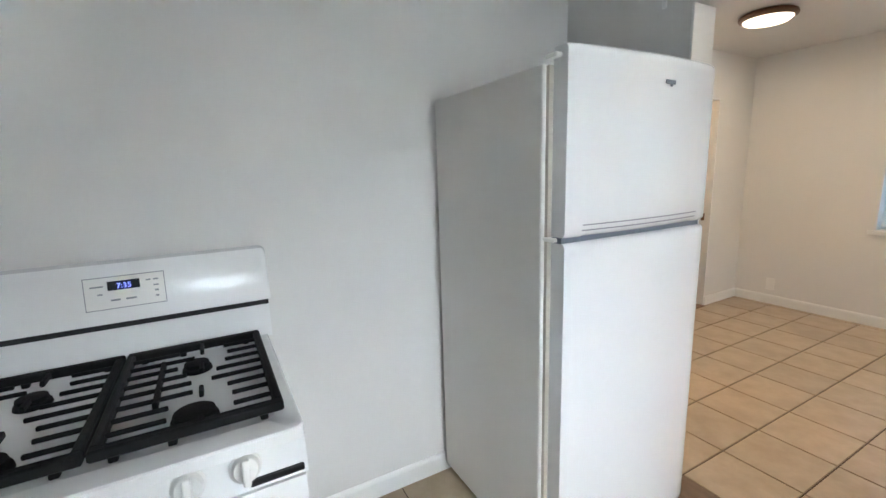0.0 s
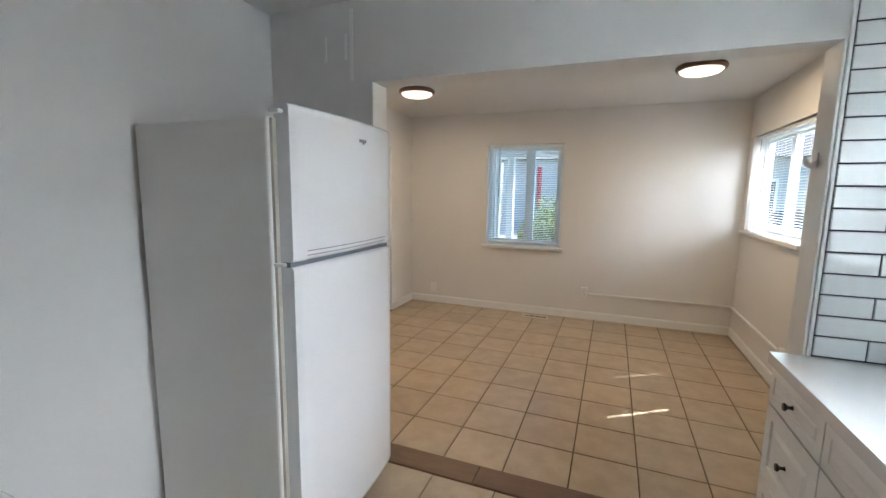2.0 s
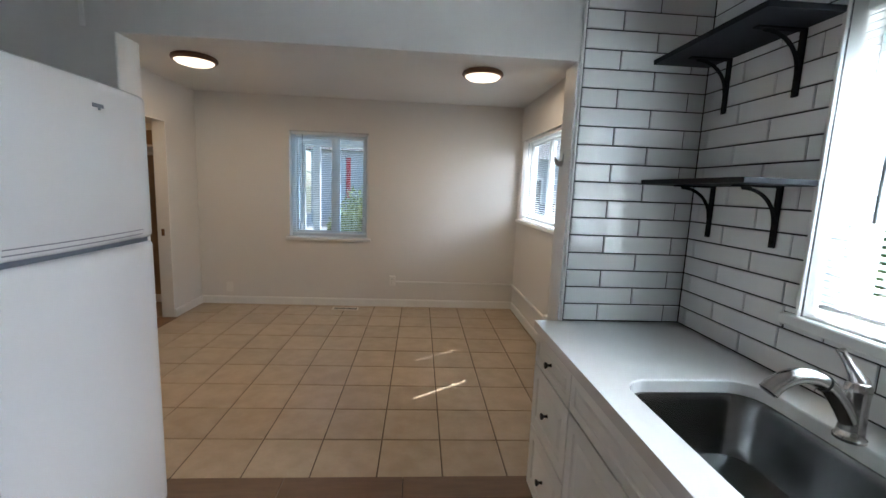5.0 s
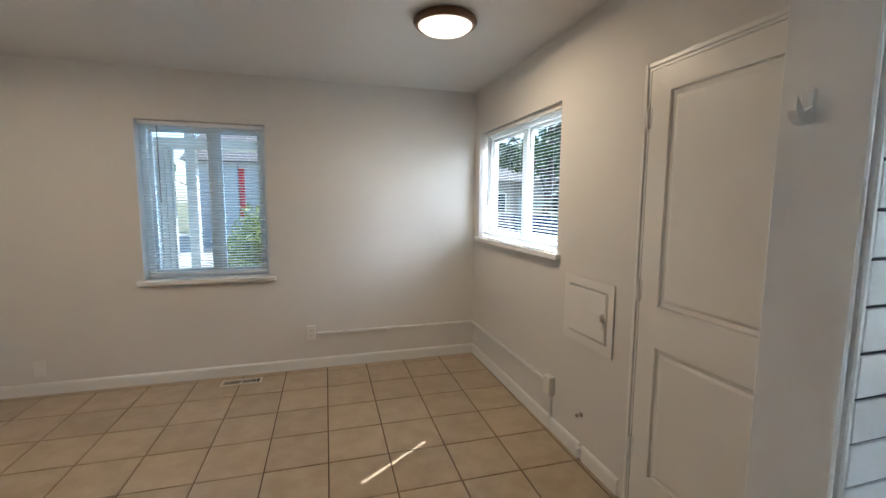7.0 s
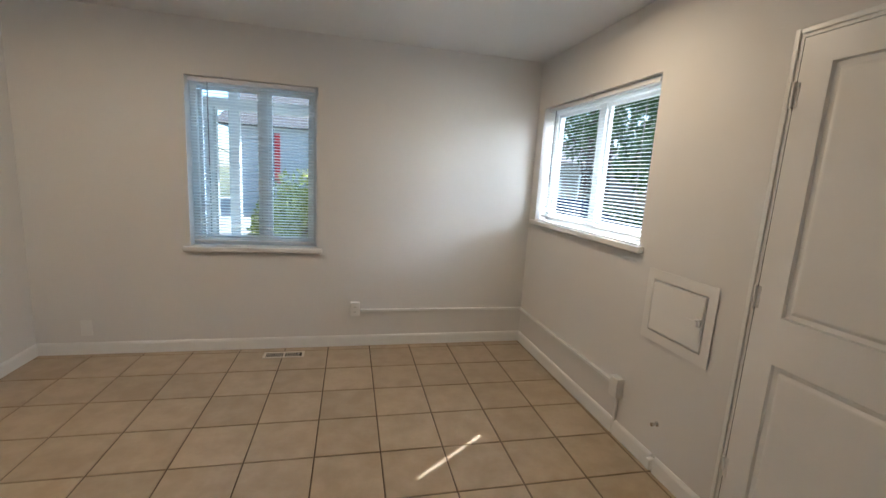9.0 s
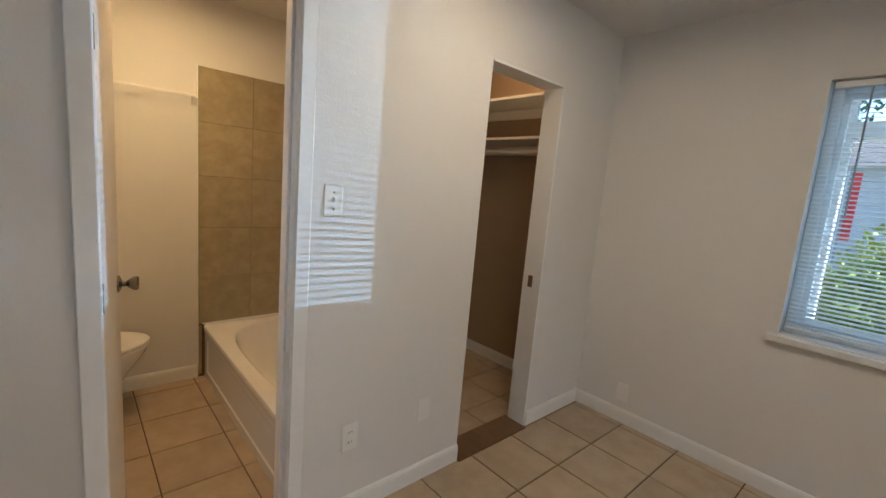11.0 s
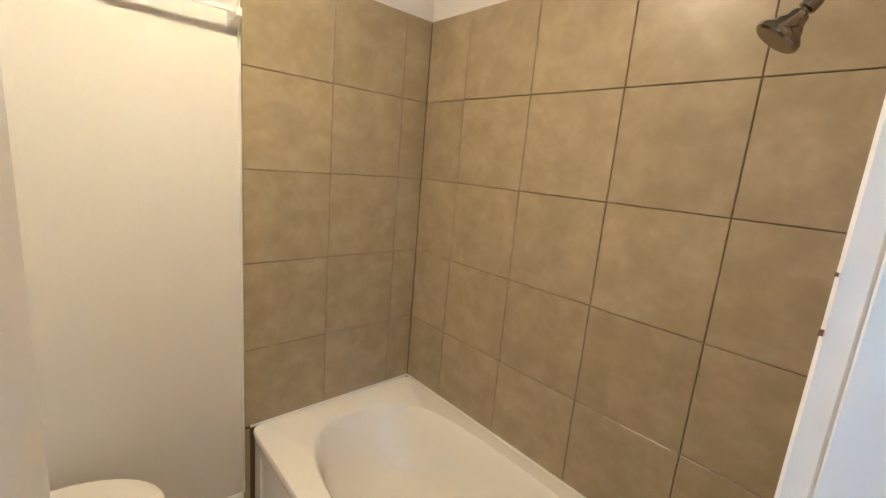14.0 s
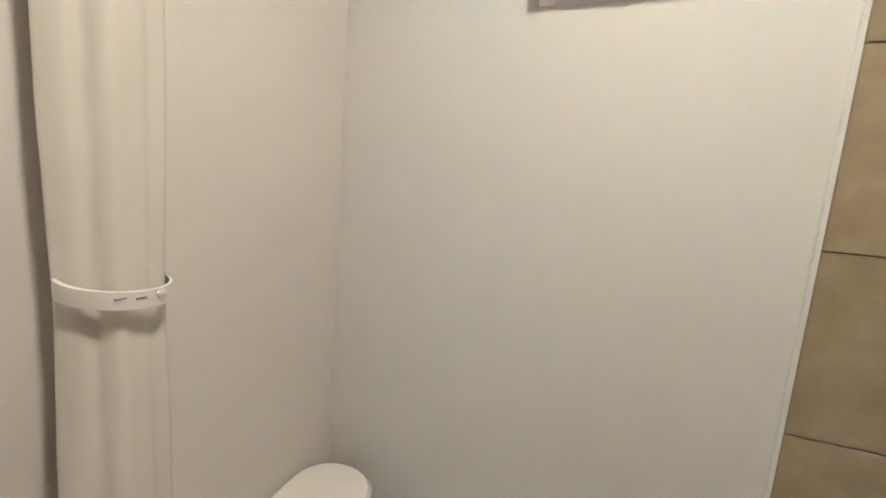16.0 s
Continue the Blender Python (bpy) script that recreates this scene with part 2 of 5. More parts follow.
def rings(bm, loops, cap_start=True, cap_end=True):
    """Skins a row of closed loops of the same length."""
    made = [[bm.verts.new(p) for p in loop] for loop in loops]
    for a, b in zip(made, made[1:]):
        for i in range(len(a)):
            j = (i + 1) % len(a)
            bm.faces.new((a[i], a[j], b[j], b[i]))
    if cap_start:
        bm.faces.new(made[0][::-1])
    if cap_end:
        bm.faces.new(made[-1])


def sweep(bm, points, r, seg=10):
    """A round bar along a path; r is one radius or one for each point."""
    points = [Vector(p) for p in points]
    radii = r if isinstance(r, (list, tuple)) else [r] * len(points)
    loops, up = [], None
    for i, p in enumerate(points):
        d = (points[min(i + 1, len(points) - 1)] - points[max(i - 1, 0)]).normalized()
        side = d.orthogonal().normalized() if up is None else (up - d * up.dot(d)).normalized()
        up = side
        other = d.cross(side)
        loops.append([p + (side * math.cos(2 * math.pi * k / seg) + other * math.sin(2 * math.pi * k / seg)) * radii[i] for k in range(seg)])
    rings(bm, loops)


def lathe(bm, profile, m=Matrix.Identity(4), seg=28):
    """Turns (radius, height) pairs about the z axis of m."""
    rings(bm, [[m @ Vector((max(r, 1e-4) * math.cos(2 * math.pi * k / seg), max(r, 1e-4) * math.sin(2 * math.pi * k / seg), z)) for k in range(seg)]
               for r, z in profile])


def rounded_rect(x0, x1, y0, y1, z, r, seg=6):
    out = []
    for cx, cy, a0 in ((x1 - r, y1 - r, 0), (x0 + r, y1 - r, 90), (x0 + r, y0 + r, 180), (x1 - r, y0 + r, 270)):
        for k in range(seg + 1):
            a = radians(a0 + 90 * k / seg)
            out.append(Vector((cx + r * math.cos(a), cy + r * math.sin(a), z)))
    return out


def part(name, bm, mat, parent=None, label="", m=None, smooth=False):
    bmesh.ops.recalc_face_normals(bm, faces=bm.faces)
    if m is not None:
        bmesh.ops.transform(bm, matrix=m, verts=bm.verts)
    mesh = bpy.data.meshes.new(name)
    bm.to_mesh(mesh)
    bm.free()
    mesh.materials.append(mat)
    if smooth:
        mesh.polygons.foreach_set("use_smooth", [True] * len(mesh.polygons))
        mesh.set_sharp_from_angle(angle=radians(38))
    ob = new(name, mesh)
    if parent is not None:
        ob.parent = parent
    if label:
        tagged(ob, label)
    return ob


def boxes(name, mat, parent, *dims, bevel=0.0, label="", segments=1, m=None):
    bm = bmesh.new()
    for d in dims:
        box(bm, *d, bevel=bevel, segments=segments)
    return part(name, bm, mat, parent, label, m)


def thing(name, label, category, group="", m=None, kind=""):
    ob = tagged(new(name), label, category, group, kind)
    if m is not None:
        ob.matrix_world = m
    return ob


def panel_slab(bm, w, h, t, panels, profile):
    """A slab over x 0..w, z 0..h, its face at y = 0 looking to -y; each panel (x0, x1, z0, z1) is sunk by a row of (inset, depth)."""
    xs = sorted({0.0, w, *[p[0] for p in panels], *[p[1] for p in panels]})
    zs = sorted({0.0, h, *[p[2] for p in panels], *[p[3] for p in panels]})
    for xa, xb in zip(xs, xs[1:]):
        for za, zb in zip(zs, zs[1:]):
            mid = ((xa + xb) / 2, (za + zb) / 2)
            if not any(p[0] < mid[0] < p[1] and p[2] < mid[1] < p[3] for p in panels):
                bm.faces.new([bm.verts.new(p) for p in ((xa, 0, za), (xb, 0, za), (xb, 0, zb), (xa, 0, zb))])
    for x0, x1, z0, z1 in panels:
        loops = [[(x0, 0, z0), (x1, 0, z0), (x1, 0, z1), (x0, 0, z1)]]
        loops += [[(x0 + i, d, z0 + i), (x1 - i, d, z0 + i), (x1 - i, d, z1 - i), (x0 + i, d, z1 - i)] for i, d in profile]
        rings(bm, loops, cap_start=False)
    back = [bm.verts.new(p) for p in ((0, t, 0), (w, t, 0), (w, t, h), (0, t, h))]
    face = [bm.verts.new(p) for p in ((0, 0, 0), (w, 0, 0), (w, 0, h), (0, 0, h))]
    bm.faces.new(back)
    for i in range(4):
        j = (i + 1) % 4
        bm.faces.new((face[i], back[i], back[j], face[j]))
    bmesh.ops.remove_doubles(bm, verts=bm.verts, dist=1e-5)


def wall(name, label, axis, near, far, a0, a1, z0, z1, openings=(), mat=None):
    """A wall between near and far on its axis ("x" or "y"), from a0 to a1 along the other, with openings (a0, a1, z0, z1) through it."""
    bm = bmesh.new()
    cuts = sorted({a0, a1, *[o[0] for o in openings], *[o[1] for o in openings]})
    lifts = sorted({z0, z1, *[o[2] for o in openings], *[o[3] for o in openings]})
    for p, q in zip(cuts, cuts[1:]):
        for s, u in zip(lifts, lifts[1:]):
            if any(o[0] < (p + q) / 2 < o[1] and o[2] < (s + u) / 2 < o[3] for o in openings):
                continue
            if axis == "x":
                box(bm, near, far, p, q, s, u)
            else:
                box(bm, p, q, near, far, s, u)
    bmesh.ops.remove_doubles(bm, verts=bm.verts, dist=1e-5)
    inner = [f for f in bm.faces if any(g is not f and set(g.verts) == set(f.verts) for g in f.verts[0].link_faces)]
    bmesh.ops.delete(bm, geom=inner, context="FACES")
    return tagged(part(name, bm, mat or PAINT), label, "wall", kind="structure")


# ---- large structure ----
LEFT, RIGHT, BACK, KFACE, DFACE = -2.32, 1.385, 3.08, -0.16, -0.035
KLEFT, KRIGHT, KBACK, CEIL, KCEIL = -1.612, 1.365, -3.6, 2.41, 2.37
BWEST, BNORTH, BSOUTH, BEAST = -3.96, 1.85, 0.12, -2.44
W1 = (-1.295, -0.40, 0.82, 2.035)
W2 = (1.64, 2.965, 1.125, 2.03)
KW = (-1.62, -0.745, 1.10, 2.02)
FRONT_DOOR = (0.145, 0.955, 0.0, 2.005)
BATH_DOOR = (0.50, 1.04, 0.0, 2.0)
CLOSET = (1.925, 2.50, 0.0, 2.0)

wall_north = wall("wall_north", "off-white painted dining wall with a window over the tiled floor", "y", BACK, BACK + 0.18, -4.08, RIGHT + 0.18, -0.1, 2.5, [W1])
wall_east = wall("wall_east", "off-white painted wall with window and entry door", "x", RIGHT, RIGHT + 0.18, DFACE, BACK, -0.1, 2.5, [W2, FRONT_DOOR])
wall_kitchen_east = wall("wall_kitchen_east", "kitchen window wall tiled above the worktop", "x", KRIGHT, RIGHT + 0.18, KBACK, DFACE, -0.1, 2.5, [KW])
wall_divider = wall("wall_divider", "off-white wall with a wide opening between kitchen and dining room", "y", KFACE, DFACE, -2.44, KRIGHT, -0.1, 2.5,
                    [(-1.0, 0.81, -0.1, 1.985)])
wall_west = wall("wall_west", "off-white dining wall with closet and bathroom openings", "x", BEAST, LEFT, DFACE, BACK, -0.1, 2.5, [BATH_DOOR, CLOSET])
wall_kitchen_west = wall("wall_kitchen_west", "off-white kitchen wall behind range and fridge", "x", KLEFT - 0.12, KLEFT, KBACK, KFACE, -0.1, 2.5)
wall_kitchen_south = wall("wall_kitchen_south", "off-white wall closing the kitchen", "y", KBACK - 0.12, KBACK, KLEFT - 0.12, RIGHT + 0.18, -0.1, 2.5)
wall_bath_west = wall("wall_bath_west", "warm white bathroom wall half covered with tan tiles", "x", BWEST - 0.12, BWEST, BSOUTH - 0.12, BACK, -0.1, 2.5)
wall_bath_south = wall("wall_bath_south", "warm white bathroom wall behind the toilet", "y", BSOUTH - 0.12, BSOUTH, BWEST, BEAST, -0.1, 2.5)
wall_bath_north = wall("wall_bath_north", "tan tiled wall along the bathtub", "y", BNORTH, BNORTH + 0.075, BWEST, BEAST, -0.1, 2.5)
wall_closet = wall("wall_closet", "plain white back wall of the closet", "x", -3.70, -3.60, BNORTH + 0.075, BACK, -0.1, 2.5)

# panels added over the closet walls, dimness and warm light put into their tan
liner = boxes("wall_panel", CLOSETDIM, None, (-3.60, BEAST, BACK - 0.004, BACK, 0.0, CEIL), (BEAST - 0.004, BEAST, CLOSET[1], BACK - 0.004, 0.0, CEIL), (-3.60, -3.596, BNORTH + 0.075, BACK - 0.004, 0.0, CEIL))
tagged(liner, "tan panels over the closet walls, its dim warm light in their colour", "wall", kind="structure")


def slab(name, label, category, x0, x1, y0, y1, z0, z1, mat):
    return tagged(boxes(name, mat, None, (x0, x1, y0, y1, z0, z1)), label, category, kind="structure")


slab("ceiling", "glossy white dining room ceiling with a light orange-peel texture", "ceiling", LEFT, RIGHT, DFACE, BACK, CEIL, 2.52, CEILING)
slab("ceiling_kitchen", "white painted kitchen ceiling", "ceiling", KLEFT, KRIGHT, KBACK, KFACE, KCEIL, 2.52, CEILING)
slab("ceiling_bath", "white painted bathroom ceiling", "ceiling", BWEST, BEAST, BSOUTH, BNORTH, CEIL, 2.52, PAINT)
slab("ceiling_closet", "white painted closet ceiling", "ceiling", -3.60, BEAST, BNORTH + 0.075, BACK, CEIL, 2.52, PAINT)
slab("roof", "dark shingled flat roof over the rooms", "roof", -4.3, 1.75, -3.9, 3.45, 2.53, 2.66, ROOFING)
floor = slab("floor", "beige ceramic floor tiles with dark brown grout", "floor", -4.0, RIGHT, DFACE + 0.035, BACK, -0.1, -0.006, GROUT)
floor_kitchen = slab("floor_kitchen", "beige ceramic kitchen floor tiles", "floor", KLEFT, KRIGHT, KBACK, -0.145, -0.1, -0.006, GROUT)
floor_sill = slab("floor_sill", "screed under the wooden threshold", "floor", -1.0, 0.81, -0.145, 0.0, -0.1, -0.012, DARK)


def base_run(name, *runs, label="white painted wooden baseboard with a rounded top edge"):
    """Baseboards: runs of (axis, wall face, a0, a1, which way it stands out)."""
    bm = bmesh.new()
    for axis, face, a0, a1, out in runs:
        outline = [(0, 0), (0.013, 0), (0.013, 0.072), (0.010, 0.083), (0.005, 0.09), (0, 0.09)]
        loops = [[((face + out * o, a, z) if axis == "x" else (a, face + out * o, z)) for o, z in outline] for a in (a0, a1)]
        rings(bm, loops)
    return tagged(part(name, bm, TRIM), label, "baseboard", kind="structure")


base_run("baseboard", ("y", BACK, LEFT, RIGHT, -1))
base_run("baseboard", ("x", RIGHT, 1.655, BACK - 0.013, -1), ("x", RIGHT, 1.005, 1.30, -1), ("x", RIGHT, 1.33, 1.645, -1))
base_run("baseboard", ("x", LEFT, 1.085, CLOSET[0], 1), ("x", LEFT, CLOSET[1] + 0.005, BACK - 0.013, 1))
base_run("baseboard", ("x", KLEFT, -1.63, -0.16, 1), ("x", KLEFT, KBACK, -2.41, 1))
base_run("baseboard", ("x", BWEST, BSOUTH, 1.06, 1))
base_run("baseboard", ("y", BACK - 0.004, -3.596, BEAST - 0.004, -1))


def casing(name, axis, face, out, a0, a1, top, width, depth, label, sides=(1, 1, 1)):
    """Flat door trim with eased edges round an opening: left leg, right leg, head."""
    bm = bmesh.new()
    runs = []
    if sides[0]:
        runs.append((a0 - width, a0, 0.0, top + width * bool(sides[2])))
    if sides[1]:
        runs.append((a1, a1 + width, 0.0, top + width * bool(sides[2])))
    if sides[2]:
        runs.append((a0, a1, top, top + width))
    for p, q, s, u in runs:
        f0, f1 = sorted((face, face + out * depth))
        if axis == "x":
            box(bm, f0, f1, p, q, s, u, bevel=0.003)
        else:
            box(bm, p, q, f0, f1, s, u, bevel=0.003)
    return tagged(part(name, bm, TRIM), label, "trim", kind="structure")


casing("trim", "x", LEFT, 1, BATH_DOOR[0] + 0.012, BATH_DOOR[1] - 0.012, 1.99, 0.052, 0.014, "white painted casing round the bathroom doorway")
casing("trim", "x", BEAST, -1, BATH_DOOR[0] + 0.012, BATH_DOOR[1] + 0.004, 1.99, 0.06, 0.022, "white painted casing inside the bathroom")
jambs = boxes("trim", TRIM, None, (BEAST, LEFT, BATH_DOOR[1] - 0.014, BATH_DOOR[1], 0, 2.0), (BEAST, LEFT, BATH_DOOR[0], BATH_DOOR[0] + 0.014, 0, 2.0),
              (BEAST, LEFT, BATH_DOOR[0] + 0.014, BATH_DOOR[1] - 0.014, 1.986, 2.0), (-2.40, -2.36, BATH_DOOR[1] - 0.026, BATH_DOOR[1] - 0.014, 0, 1.986), bevel=0.0015)
tagged(jambs, "white painted bathroom door jamb with stop", "trim", kind="structure")
strike = boxes("strike_plate", BRONZE, jambs, (BEAST - 0.0225, BEAST - 0.0195, 1.0425, 1.0443, 1.311, 1.316), (BEAST - 0.0225, BEAST - 0.020, 1.0425, 1.0443, 1.358, 1.361))
closet_jamb = boxes("trim", TRIM, None, (BEAST, LEFT + 0.006, CLOSET[1] - 0.012, CLOSET[1], 0, 2.0), (BEAST, LEFT + 0.006, CLOSET[0], CLOSET[1] - 0.012, 1.988, 2.0), bevel=0.002)
tagged(closet_jamb, "white painted closet jamb", "trim", kind="structure")
boxes("strike_plate", BRONZE, closet_jamb, (-2.40, -2.37, CLOSET[1] - 0.0145, CLOSET[1] - 0.012, 0.86, 0.93))
# painted board that wraps each end of the wide opening
for a0, a1 in ((-1.0, -0.99), (0.80, 0.81)):
    tagged(boxes("trim", TRIM, None, (a0, a1, KFACE - 0.006, DFACE + 0.006, 0, 1.985), bevel=0.003), "white painted end board of the wide opening", "trim", kind="structure")
tagged(boxes("trim", TRIM, None, (0.81, 0.822, KFACE - 0.014, KFACE, 0.89, KCEIL), bevel=0.003), "white edge strip beside the kitchen wall tiles", "trim", kind="structure")
tagged(boxes("trim", TRIM, None, (-1.118, -1.10, KFACE - 0.008, KFACE, 2.0, 2.33), (-1.268, -1.255, KFACE - 0.006, KFACE, 2.10, 2.22),
             (-1.15, -1.137, KFACE - 0.006, KFACE, 2.10, 2.22), bevel=0.002), "painted-over plate edges on the divider wall", "trim", kind="structure")
door_casing = casing("trim", "x", RIGHT, -1, FRONT_DOOR[0], FRONT_DOOR[1], FRONT_DOOR[3], 0.02, 0.004, "thin painted edge of the entry door frame")
entry_frame = boxes("trim", TRIM, None, (RIGHT + 0.002, RIGHT + 0.18, FRONT_DOOR[1] - 0.012, FRONT_DOOR[1], 0, 2.005), (RIGHT + 0.002, RIGHT + 0.18, FRONT_DOOR[0], FRONT_DOOR[0] + 0.012, 0, 2.005),
                    (RIGHT + 0.002, RIGHT + 0.18, FRONT_DOOR[0] + 0.012, FRONT_DOOR[1] - 0.012, 1.993, 2.005))
tagged(entry_frame, "white painted entry door frame", "trim", kind="structure")

tagged(boxes("trim", TRIM, None, (KRIGHT - 0.016, KRIGHT, KW[1], KW[1] + 0.012, KW[2], KW[3] + 0.012), (KRIGHT - 0.016, KRIGHT, KW[0], KW[1], KW[3], KW[3] + 0.012), bevel=0.002),
       "white trim bead round the kitchen window", "trim", kind="structure")

# ---- windows and their blinds ----
SLATTILT = {"window_1": 15, "window_2": 12, "window_3": 21}


def window(name, label, axis, face, out, opening, mullion, blind_parts, sill_over=0.045):
    """A white slider in its reveal; axis is the wall's, out points out of doors. blind_parts: (from, to) of each blind."""
    a0, a1, z0, z1 = opening
    top = tagged(new(name), label, "window", kind="structure")

    def at(p0, p1, d0, d1, s, u):
        d0, d1 = sorted((face + out * d0, face + out * d1))
        return (d0, d1, p0, p1, s, u) if axis == "x" else (p0, p1, d0, d1, s, u)

    f = 0.045
    boxes("window_frame", VINYL, top, at(a0, a0 + f, 0.10, 0.165, z0, z1), at(a1 - f, a1, 0.10, 0.165, z0, z1), at(a0 + f, a1 - f, 0.10, 0.165, z0, z0 + f),
          at(a0 + f, a1 - f, 0.10, 0.165, z1 - f, z1), bevel=0.004)
    boxes("mullion", VINYL, top, at(mullion - 0.026, mullion + 0.026, 0.112, 0.155, z0 + f, z1 - f), bevel=0.004)
    for p, q, d in ((a0 + f, mullion - 0.026, 0.14), (mullion + 0.026, a1 - f, 0.125)):
        s = 0.028
        boxes("sash", VINYL, top, at(p, p + s, d - 0.012, d + 0.012, z0 + f, z1 - f), at(q - s, q, d - 0.012, d + 0.012, z0 + f, z1 - f),
              at(p + s, q - s, d - 0.012, d + 0.012, z0 + f, z0 + f + s), at(p + s, q - s, d - 0.012, d + 0.012, z1 - f - s, z1 - f), bevel=0.003)
        pane = boxes("pane", GLASS, top, at(p + s, q - s, d - 0.002, d + 0.002, z0 + f + s, z1 - f - s))
        pane.visible_shadow = False
    if sill_over:
        boxes("window_sill", TRIM, top, at(a0 - sill_over, a1 + sill_over if name != "window_2" else a1 + 0.03, -0.035, 0.0, z0 - 0.035, z0), at(a0, a1, 0.0, 0.10, z0 - 0.001, z0 + 0.004), bevel=0.004)
    for k, (p, q) in enumerate(blind_parts):
        blind = thing("window_blind", "white narrow-slatted venetian blind lowered, slats open", "blind", group="window blinds")
        boxes("headrail", VINYL, blind, at(p, q, 0.03, 0.062, z1 - 0.034, z1 - 0.004), bevel=0.003)
        boxes("bottom_rail", VINYL, blind, at(p, q, 0.034, 0.058, z0 + 0.03, z0 + 0.044), bevel=0.003)
        bm = bmesh.new()
        half, tilt = 0.0125, radians(SLATTILT[name])
        prof = [(-1, 0.0), (-0.5, 0.0013), (0.0, 0.0018), (0.5, 0.0013), (1, 0.0)]
        rows = []
        for e in (p + 0.003, q - 0.003):
            row = []
            for lift in (0.0, -0.0006):
                for u, h in (prof if lift == 0 else prof[::-1]):
                    d = u * half * math.cos(tilt) - h * math.sin(tilt)
                    z = u * half * math.sin(tilt) + h * math.cos(tilt) + lift
                    row.append((out * d, e, z) if axis == "x" else (e, out * d, z))
            rows.append(row)
        rings(bm, rows)
        first = part("slat", bm, SLAT, blind)
        pitch, z = 0.0215, z0 + 0.056
        spots = []
        while z < z1 - 0.04:
            spots.append(z)
            z += pitch
        for i, z in enumerate(spots):
            ob = first if i == 0 else new("slat", first.data)
            ob.parent = blind
            ob.location = (face + out * 0.046, 0, z) if axis == "x" else (0, face + out * 0.046, z)
        for u in (0.13, 0.87):
            e = p + (q - p) * u
            boxes("ladder_cord", VINYL, blind, at(e - 0.0007, e + 0.0007, 0.0325, 0.0335, z0 + 0.04, z1 - 0.03))
        if k == 0:
            e = (p + 0.13) if name == "window_1" else (q - 0.13)
            bm = bmesh.new()
            a, b = at(e, e, 0.02, 0.02, z1 - 0.04, z1 - 0.04), at(e, e, 0.018, 0.018, z1 - 0.62, z1 - 0.62)
            rod(bm, (a[0], a[2], a[4]), (b[0], b[2], b[4]), 0.004, seg=8)
            part("wand", bm, GREYMARK, blind)
    return top


window("window_1", "white two-pane vinyl slider window looking onto the porch", "y", BACK, 1, W1, -0.79, [(W1[0] + 0.012, W1[1] - 0.02)])
window("window_2", "white two-pane vinyl slider window looking onto the street", "x", RIGHT, 1, W2, 2.30, [(2.322, W2[1] - 0.03), (W2[0] + 0.05, 2.310)])
window("window_3", "white vinyl kitchen window over the sink", "x", KRIGHT, 1, KW, -1.18, [(KW[0] + 0.01, KW[1] - 0.01)], sill_over=0.05)


# ---- doors ----
def knob(parent, mat, m, label=""):
    """A flared door knob on a round rose, standing along z of m."""
    bm = bmesh.new()
    lathe(bm, [(0.0, 0.0), (0.033, 0.0), (0.032, 0.006), (0.02, 0.011), (0.011, 0.014), (0.010, 0.026), (0.016, 0.034), (0.025, 0.048), (0.027, 0.060), (0.022, 0.066), (0.0, 0.067)], m, 24)
    return part("door_knob", bm, mat, parent, label, smooth=True)


PROFILE = [(0.006, 0.010), (0.022, 0.012), (0.034, 0.006), (0.04, 0.005)]
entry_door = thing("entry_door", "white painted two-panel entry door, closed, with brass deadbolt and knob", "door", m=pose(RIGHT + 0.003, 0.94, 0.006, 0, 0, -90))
bm = bmesh.new()
panel_slab(bm, 0.78, 1.984, 0.042, [(0.105, 0.675, 0.985, 1.885), (0.105, 0.675, 0.20, 0.805)], PROFILE)
part("door_leaf", bm, DOORPAINT, entry_door)
# dark strip put in as the shade of the gap beside the hinges
boxes("weather_strip", DARK, entry_door, (-0.0075, -0.0005, 0.001, 0.03, 0.0, 1.984), label="dark strip standing for the shaded gap at the hinge side")
knob(entry_door, DARKCHROME, pose(0.70, 0, 0.82, 90, 0, 0), "polished metal door knob")
bm = bmesh.new()
lathe(bm, [(0, 0), (0.031, 0), (0.031, 0.008), (0.024, 0.016), (0.012, 0.018), (0.011, 0.022), (0, 0.022)], pose(0.70, 0, 1.085, 90, 0, 0))
box(bm, 0.695, 0.705, -0.034, -0.02, 1.068, 1.102, bevel=0.002)
part("deadbolt", bm, BRASS, entry_door, "round brass deadbolt turn", smooth=True)
for hz in (0.30, 1.04, 1.79):
    bm = bmesh.new()
    rod(bm, (-0.004, -0.007, hz - 0.045), (-0.004, -0.007, hz + 0.045), 0.006, seg=10)
    box(bm, -0.012, 0.012, -0.003, 0.0, hz - 0.042, hz + 0.042)
    part("hinge", bm, TRIM, entry_door)

bath_door = thing("bathroom_door", "plain white bathroom door standing open, with a chrome knob", "door", m=pose(-2.425, 0.512, 0.008, 0, 0, 171))
bm = bmesh.new()
box(bm, 0.0, 0.50, 0.0, 0.035, 0.0, 1.97, bevel=0.002)
part("door_leaf", bm, DOORPAINT, bath_door)
knob(bath_door, DARKCHROME, pose(0.445, 0, 0.935, 90, 0, 0), "polished chrome door knob")
knob(bath_door, DARKCHROME, pose(0.445, 0.035, 0.935, -90, 0, 0), "polished chrome door knob")
for hz in (0.25, 1.0, 1.72):
    bm = bmesh.new()
    rod(bm, (-0.004, -0.004, hz - 0.045), (-0.004, -0.004, hz + 0.045), 0.006, seg=10)
    part("hinge", bm, NICKEL, bath_door)

